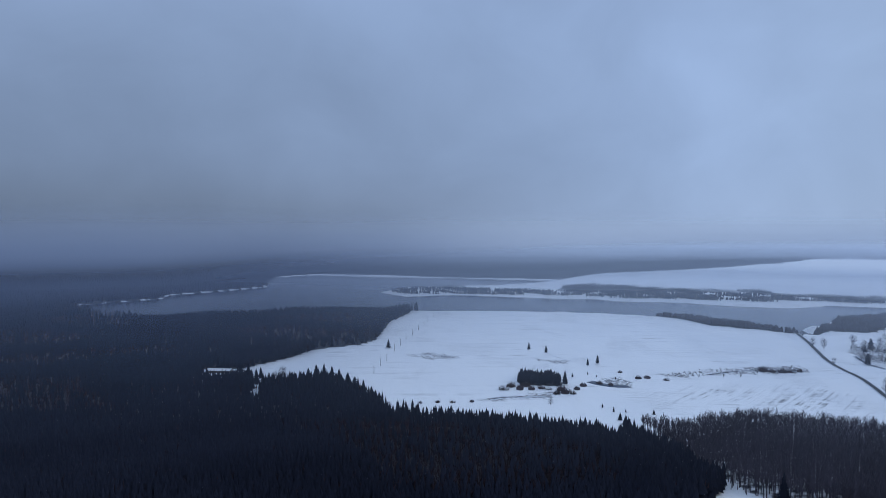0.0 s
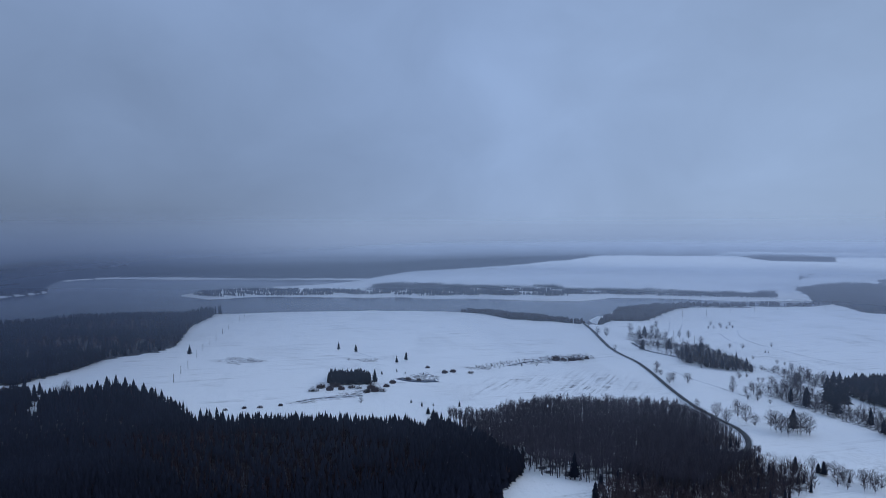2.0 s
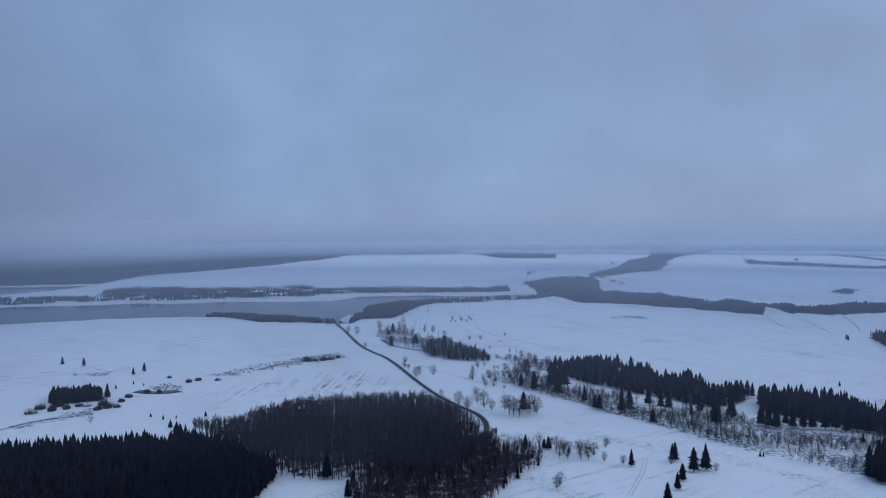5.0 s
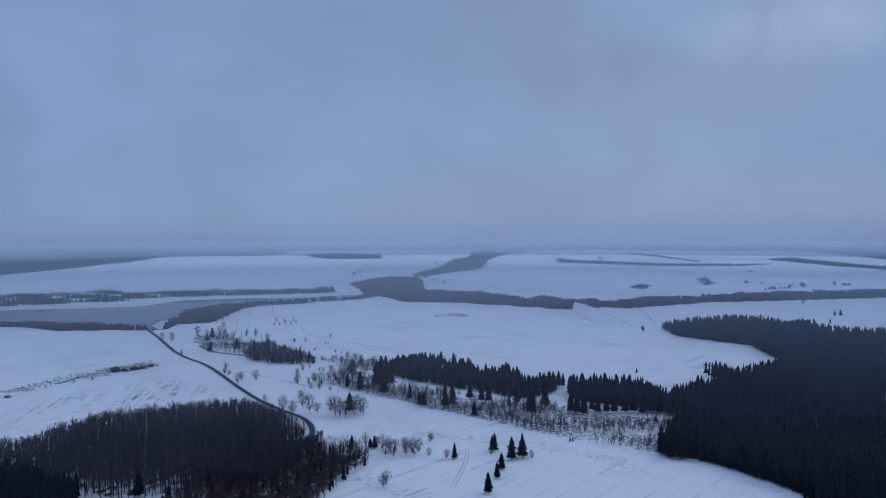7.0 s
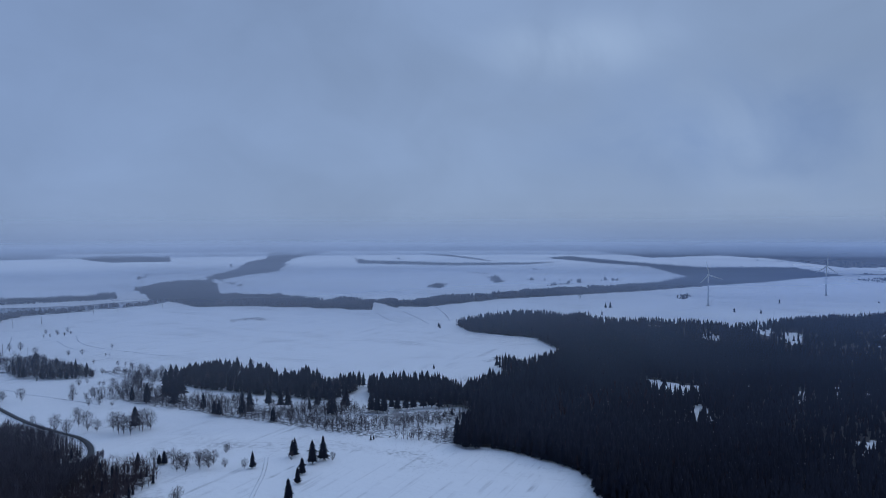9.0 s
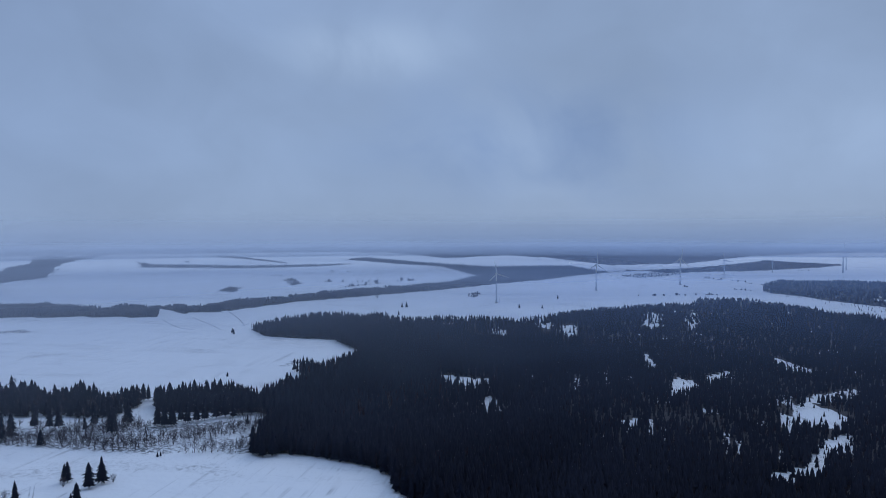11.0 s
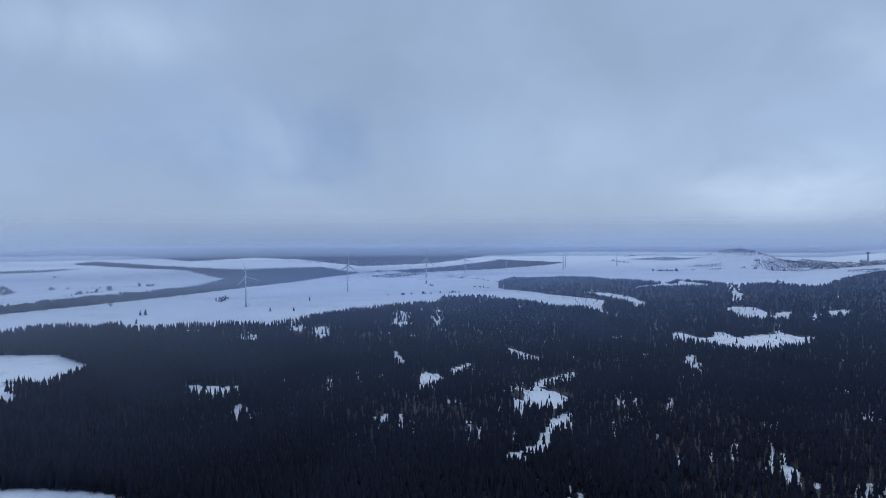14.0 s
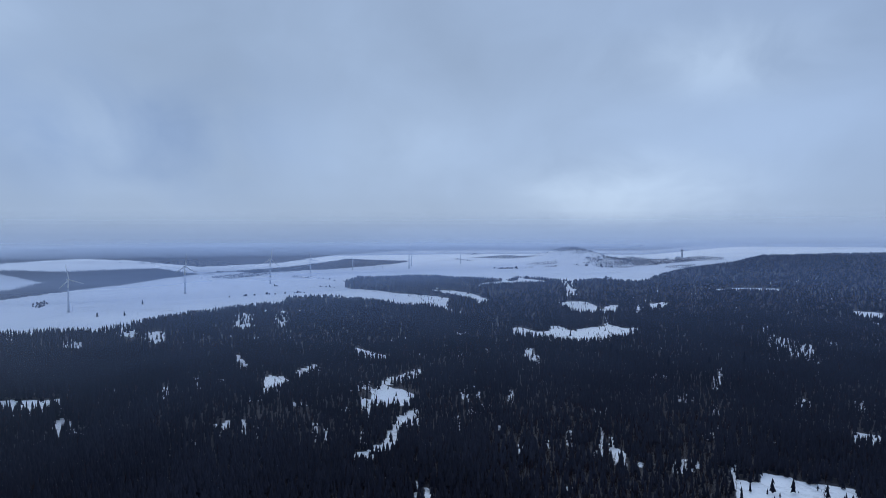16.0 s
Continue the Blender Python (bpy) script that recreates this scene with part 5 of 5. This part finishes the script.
# single trees, each a thing of its own
def tree_thing(name, shape, crown_mat, trunk_mat, label, category, group):
    v, f, first = shape
    root = tagged(new(name), label, category, group)
    for pname, faces, mat in (("trunk", f[:first], trunk_mat), ("crown", f[first:], crown_mat)):
        used, inv = np.unique(faces, return_inverse=True)
        ob = new(pname, mesh_of(pname, v[used], inv.reshape(faces.shape), [mat], False, tone=np.full(len(used), 0.35)))
        ob.parent = root
    return root


def plant(root_of, spots, sink=0.15, widths=(1.0, 1.2), seed=0):
    """Copies of single trees at (x, y, height)."""
    rng = random.Random(seed)
    used = set()
    for x, y, h in spots:
        k = rng.randrange(len(root_of))
        z = float(terrain(np.array([x]), np.array([y]))[0]) - sink
        w = h * rng.uniform(*widths)
        root = root_of[k] if k not in used else copy_thing(root_of[k], pose(0, 0, 0))
        used.add(k)
        root.matrix_basis = pose(x, y, z, 0, 0, rng.uniform(0, 360)) @ Matrix.Diagonal((w, w, h, 1))
    for k in set(range(len(root_of))) - used:
        for o in (*root_of[k].children_recursive, root_of[k]):
            bpy.data.objects.remove(o)


def fringe(poly, spacing, depth, seed, r1, tall):
    """Places of the trees that stand along the edge of a wood."""
    x, y = scatter([poly], spacing, 380, r1, seed)
    d = edge_distance(poly, x, y)
    rng = np.random.default_rng(seed)
    return [(float(a), float(b), float(tall * rng.uniform(0.75, 1.2))) for a, b, c in zip(x, y, d) if c < depth]


FINE = [spruce_shape(60 + s, 11, 8, True, 0.2, 1.1 + 0.25 * s) for s in range(4)]
hx, hy = scatter([COPSE, SCRUB3], 26.0, 335, 1400, 44, (), 0.35)
hollow = random.Random(12)
plant([tree_thing("spruce_tree", s, NEEDLES, BARK, "dark spruce among leafless shrubs in a snowy hollow", "tree", "hollow spruces") for s in FINE], [(float(a), float(b), hollow.uniform(8, 16)) for a, b in zip(hx, hy)], 0.15, (1.35, 1.75), 6)
WOOD_EDGE = fringe(F_WOOD, 9.0, 5.0, 42, 900, 14.5)
EDGE = fringe(F_EAST, 8.0, 6.0, 41, 760, 17.0)
plant([tree_thing("spruce_tree", s, NEEDLES, BARK, "tall dark spruce at the snowy edge of a wood", "tree", "wood edge spruces") for s in FINE], EDGE, 0.15, (1.0, 1.3), 5)
plant([tree_thing("spruce_tree", s, NEEDLES, BARK, "dark bluish spruce at the edge of a mixed wood", "tree", "wood edge spruces") for s in FINE], WOOD_EDGE + SPRUCE_D, 0.15, (1.0, 1.3), 15)
plant([tree_thing("spruce_tree", s, NEEDLES, BARK, "lone dark green spruce standing on a snowy field", "tree", "field spruces") for s in FINE], SPRUCE + SPRUCE_B + SPRUCE_C, 0.15, (1.1, 1.4), 1)
FINE_BARE = [bare_shape(70 + s, 26, 230, 0.14, 0.36, 0.0135) for s in range(4)]
plant([tree_thing("leafless_tree", s, TWIGS, BARK, "leafless brown tree standing on the snow", "tree", "roadside trees") for s in FINE_BARE], [(x, y, 1.25 * h) for x, y, h in BARE + BARE_B + BARE2 + BARE2_B + BARE2_C], 0.1, (0.9, 1.3), 2)


def shrub_shape(seed):
    """A dense round shrub of many short upright stems."""
    rng = np.random.default_rng(seed)
    v, f = [(0, 0, 0), (0.02, 0, 0), (0, 0, 0.4)], [(0, 1, 2)]
    for _ in range(170):
        a, q = rng.uniform(0, 6.283), rng.uniform(0, 1) ** 0.5
        p = np.array([0.5 * q * math.cos(a), 0.5 * q * math.sin(a), 0.0])
        top = p * rng.uniform(1.0, 1.35) + [*rng.normal(0, 0.06, 2), (1 - 0.5 * q * q) * rng.uniform(0.55, 1.0)]
        k = len(v)
        v += [tuple(p + [0.05, 0, 0]), tuple(p - [0.02, 0.045, 0]), tuple(top)]
        f.append((k, k + 1, k + 2))
    return np.array(v), np.array(f), 1


plant([tree_thing("shrub", shrub_shape(s), TWIGS_RED, BARK, "low dark rounded shrub poking from the snow", "shrub", "field shrubs") for s in range(3)], SPRBUSH, 0.1, (1.0, 1.6), 3)


# ---- built things ----
def loft(rings, n=12):
    """A closed round body through (x, y, z, radius) stations."""
    bm = bmesh.new()
    loops = [[bm.verts.new((x + r * math.cos(6.2832 * k / n), y + r * math.sin(6.2832 * k / n), z)) for k in range(n)] for x, y, z, r in rings]
    for a, b in zip(loops, loops[1:]):
        for k in range(n):
            bm.faces.new((a[k], a[(k + 1) % n], b[(k + 1) % n], b[k]))
    bm.faces.new(loops[0][::-1])
    bm.faces.new(loops[-1])
    for q in bm.faces:
        q.smooth = len(q.verts) == 4
    return bm


def box(x0, y0, z0, x1, y1, z1, bevel=0.0):
    bm = bmesh.new()
    bmesh.ops.create_cube(bm, size=1, matrix=Matrix.Translation(((x0 + x1) / 2, (y0 + y1) / 2, (z0 + z1) / 2)) @ Matrix.Diagonal((x1 - x0, y1 - y0, z1 - z0, 1)))
    if bevel:
        bmesh.ops.bevel(bm, geom=bm.edges[:], offset=bevel, segments=2, affect="EDGES", profile=0.5)
    return bm


def turbine(turn):
    root = tagged(new("wind_turbine"), "slim pale grey three-bladed wind turbine on a snowy ridge", "wind turbine", "wind farm")
    part("foundation", loft([(0, 0, -0.5, 4.2), (0, 0, 0.6, 4.0), (0, 0, 0.9, 3.0)]), plaster.m, root)
    part("tower", loft([(0, 0, 0.5, 2.1), (0, 0, 22, 1.8), (0, 0, 44, 1.5), (0, 0, 63.5, 1.2)]), tower_paint.m, root)
    part("nacelle", box(-1.6, -3.2, 63.4, 1.6, 5.0, 66.8, 0.7), tower_paint.m, root)
    hub = loft([(0, 0, 0, 1.5), (0, 0, 1.4, 1.4), (0, 0, 2.4, 0.6)])
    bmesh.ops.transform(hub, matrix=pose(0, -3.1, 65.1, 90), verts=hub.verts)
    hub = part("hub", hub, tower_paint.m, root)
    for k in range(3):
        bm = bmesh.new()
        stations = [(0.8, 0.6, 0.6), (3.5, 1.5, 0.55), (7, 2.0, 0.4), (16, 1.3, 0.25), (25, 0.8, 0.14), (30.5, 0.22, 0.05)]
        loops = [[bm.verts.new((c * 0.8, -4.3, z)), bm.verts.new((0, -4.3 - t, z)), bm.verts.new((-c * 0.55, -4.3, z)), bm.verts.new((0, -4.3 + t, z))] for z, c, t in stations]
        for a, b in zip(loops, loops[1:]):
            for q in range(4):
                bm.faces.new((a[q], a[(q + 1) % 4], b[(q + 1) % 4], b[q]))
        bm.faces.new(loops[0][::-1])
        bm.faces.new(loops[-1])
        m = Matrix.Translation((0, 0, 65.1)) @ pose(0, 0, 0, 0, turn + 120 * k, 0)
        bmesh.ops.transform(bm, matrix=m, verts=bm.verts)
        part("blade", bm, tower_paint.m, hub)
    return root


for k, (x, y, h) in enumerate(TURBINE):
    root = turbine((-12, 3, 8, 100, 60, 0, 47, 10)[k])
    s = min(1.7, max(0.6, h / 92))
    root.matrix_basis = pose(x, y, float(terrain(np.array([x]), np.array([y]))[0]), 0, 0, 20 - math.degrees(math.atan2(x, y)) + 8 * k) @ Matrix.Diagonal((s, s, s, 1))


def pole(h):
    root = tagged(new("utility_pole"), "weathered wooden utility pole standing in a snowy field", "utility pole", "power line")
    part("post", loft([(0, 0, -0.5, 0.17), (0, 0, 4, 0.14), (0, 0, 8.4, 0.11)], 8), timber.m, root)
    part("crossarm", box(-0.9, -0.08, 7.5, 0.9, 0.08, 7.68, 0.02), timber.m, root)
    for o in (-0.75, 0, 0.75):
        part("insulator", loft([(o, 0, 7.68, 0.05), (o, 0, 7.8, 0.1), (o, 0, 7.95, 0.05)], 6), plaster.m, root)
    return root


first = pole(8)
for k, (x, y, h) in enumerate(POLES):
    root = first if k == 0 else copy_thing(first, pose(0, 0, 0))
    root.matrix_basis = pose(x, y, float(terrain(np.array([x]), np.array([y]))[0]), 0, 0, 80) @ Matrix.Diagonal((1.6, 1.6, h / 8.4, 1))

fence = tagged(new("post_fence"), "row of short weathered fence posts in snow", "fence")
post_mesh = None
for x, y, h in POSTS:
    z = float(terrain(np.array([x]), np.array([y]))[0])
    if post_mesh is None:
        ob = part("post", loft([(0, 0, -0.4, 0.16), (0, 0, 1.4, 0.14), (0, 0, 1.5, 0.05)], 6), timber.m, fence)
        post_mesh = ob.data
    else:
        ob = new("post", post_mesh)
        ob.parent = fence
    ob.matrix_basis = pose(x, y, z)


def house(name, label, l, w, h, rise, windows, wall, chimney=True):
    """A gabled building: walls, snow-covered roof, windows and a chimney."""
    root = tagged(new(name), label, "building")
    bm = bmesh.new()
    a = [bm.verts.new(p) for p in ((-l / 2, -w / 2, -0.6), (l / 2, -w / 2, -0.6), (l / 2, w / 2, -0.6), (-l / 2, w / 2, -0.6))]
    b = [bm.verts.new(p) for p in ((-l / 2, -w / 2, h), (l / 2, -w / 2, h), (l / 2, w / 2, h), (-l / 2, w / 2, h))]
    g = [bm.verts.new((-l / 2, 0, h + rise)), bm.verts.new((l / 2, 0, h + rise))]
    bm.faces.new((a[0], a[1], b[1], b[0]))
    bm.faces.new((a[2], a[3], b[3], b[2]))
    bm.faces.new((a[1], a[2], b[2], g[1], b[1]))
    bm.faces.new((a[3], a[0], b[0], g[0], b[3]))
    part("wall", bm, wall, root)
    bm = bmesh.new()
    o, t = 0.5, 0.35
    for s in (-1, 1):
        k = rise / (w / 2)
        low = [(x, s * (w / 2 + o), h - k * o + d) for d in (0.02, t) for x in (-l / 2 - o, l / 2 + o)]
        top = [(x, 0, h + rise + d) for d in (0.02, t) for x in (-l / 2 - o, l / 2 + o)]
        q = [bm.verts.new(p) for p in low + top]
        for i in ((0, 1, 5, 4), (2, 3, 7, 6), (0, 1, 3, 2), (0, 2, 6, 4), (1, 3, 7, 5)):
            bm.faces.new([q[n] for n in i])
    bmesh.ops.recalc_face_normals(bm, faces=bm.faces)
    roof = part("roof", bm, roof_snow.m, root, "snow-covered gable roof")
    if chimney:
        part("chimney", box(l * 0.2, -0.4, h + rise - 0.8, l * 0.2 + 0.8, 0.4, h + rise + 1.1, 0.05), plaster.m, roof)
    for s in (-1, 1):
        for k in range(windows):
            x = l * ((k + 0.5) / windows - 0.5)
            win = part("window", box(x - 0.65, s * w / 2 - 0.05, 1.0, x + 0.65, s * w / 2 + 0.05, 2.4, 0.02), timber.m, root)
            part("pane", box(x - 0.55, s * w / 2 - 0.07, 1.1, x + 0.55, s * w / 2 + 0.07, 2.3), glass.m, win)
    return root


SITES = [(26, 8, 2.6, 1.5, 6), (9, 7, 2.8, 2.2, 2), (16, 9, 5, 4, 4), (14, 9, 5, 4, 4), (18, 10, 6, 4, 5), (15, 9, 6, 5, 4), (20, 10, 5, 4, 5), (14, 8, 5, 4, 3), (22, 11, 6, 5, 5), (14, 9, 5, 4, 4)]
for k, ((x, y, h), (l, w, hh, rise, n)) in enumerate(zip(HOUSE, SITES)):
    name, label, wall = (("farm_building", "long low dark-walled farm building with a snow-covered roof", timber.m) if k == 0 else
        ("cabin", "small dark wooden cabin with a snow-covered roof among spruces", timber.m) if k == 1 else
        ("house", "distant plastered house with a snow-covered gable roof", plaster.m))
    root = house(name, label, l, w, hh, rise, n, wall, k > 0)
    root.matrix_basis = pose(x, y, float(terrain(np.array([x]), np.array([y]))[0]), 0, 0, (-6, 15)[k] if k < 2 else 40 * (k - 1))

for x, y, h in TOWER:
    root = tagged(new("lookout_tower"), "tall dark narrow tower with a wider head beside the village", "tower")
    part("shaft", loft([(0, 0, -1, 4.2), (0, 0, 20, 3.6), (0, 0, 27, 3.4)]), plaster.m, root)
    part("head", loft([(0, 0, 26, 3.6), (0, 0, 28, 6.0), (0, 0, 33, 6.0), (0, 0, 35, 4.0)]), timber.m, root)
    part("antenna", loft([(0, 0, 34.5, 0.5), (0, 0, 43, 0.2)], 6), steel.m, root)
    root.matrix_basis = pose(x, y, float(terrain(np.array([x]), np.array([y]))[0]))


def mast(h):
    root = tagged(new("lattice_mast"), "thin grey steel lattice mast on a far snowy field", "mast")
    for k in range(4):
        a = 0.785 + 1.5708 * k
        part("leg", loft([(1.6 * math.cos(a), 1.6 * math.sin(a), -0.5, 0.22), (0.5 * math.cos(a), 0.5 * math.sin(a), h, 0.12)], 5), steel.m, root)
    for n in range(8):
        z = h * (n + 0.5) / 8
        q = 1.6 - 1.1 * z / h
        part("brace", box(-q * 0.75, -q * 0.75, z, q * 0.75, q * 0.75, z + 0.15), steel.m, root)
    return root


for x, y, h in MAST:
    mast(h).matrix_basis = pose(x, y, float(terrain(np.array([x]), np.array([y]))[0]))

# the rocky knoll beyond the wind farm
rng = np.random.default_rng(5)
kx, ky = 2690 + rng.normal(0, 90, 190), -1735 + rng.normal(0, 55, 190)
woods("knoll_trees", FAR, kx, ky, rng.uniform(4, 9, 190), rng.uniform(0.8, 1.3, 190), [NEEDLES], "scrub trees on a rocky knoll", 901)
kx, ky = 2690 + rng.normal(0, 80, 90), -1735 + rng.normal(0, 45, 90)
tagged(woods("knoll_rocks", [(v - np.array([0, 0, 0.3]), f, n) for v, f, n in DOME], kx, ky, rng.uniform(3, 7, 90), rng.uniform(1.2, 2.4, 90), [rock.m], "grey crags with snow lying on a far knoll", 902), "grey crags with snow lying on a far knoll", "rock", kind="stuff")
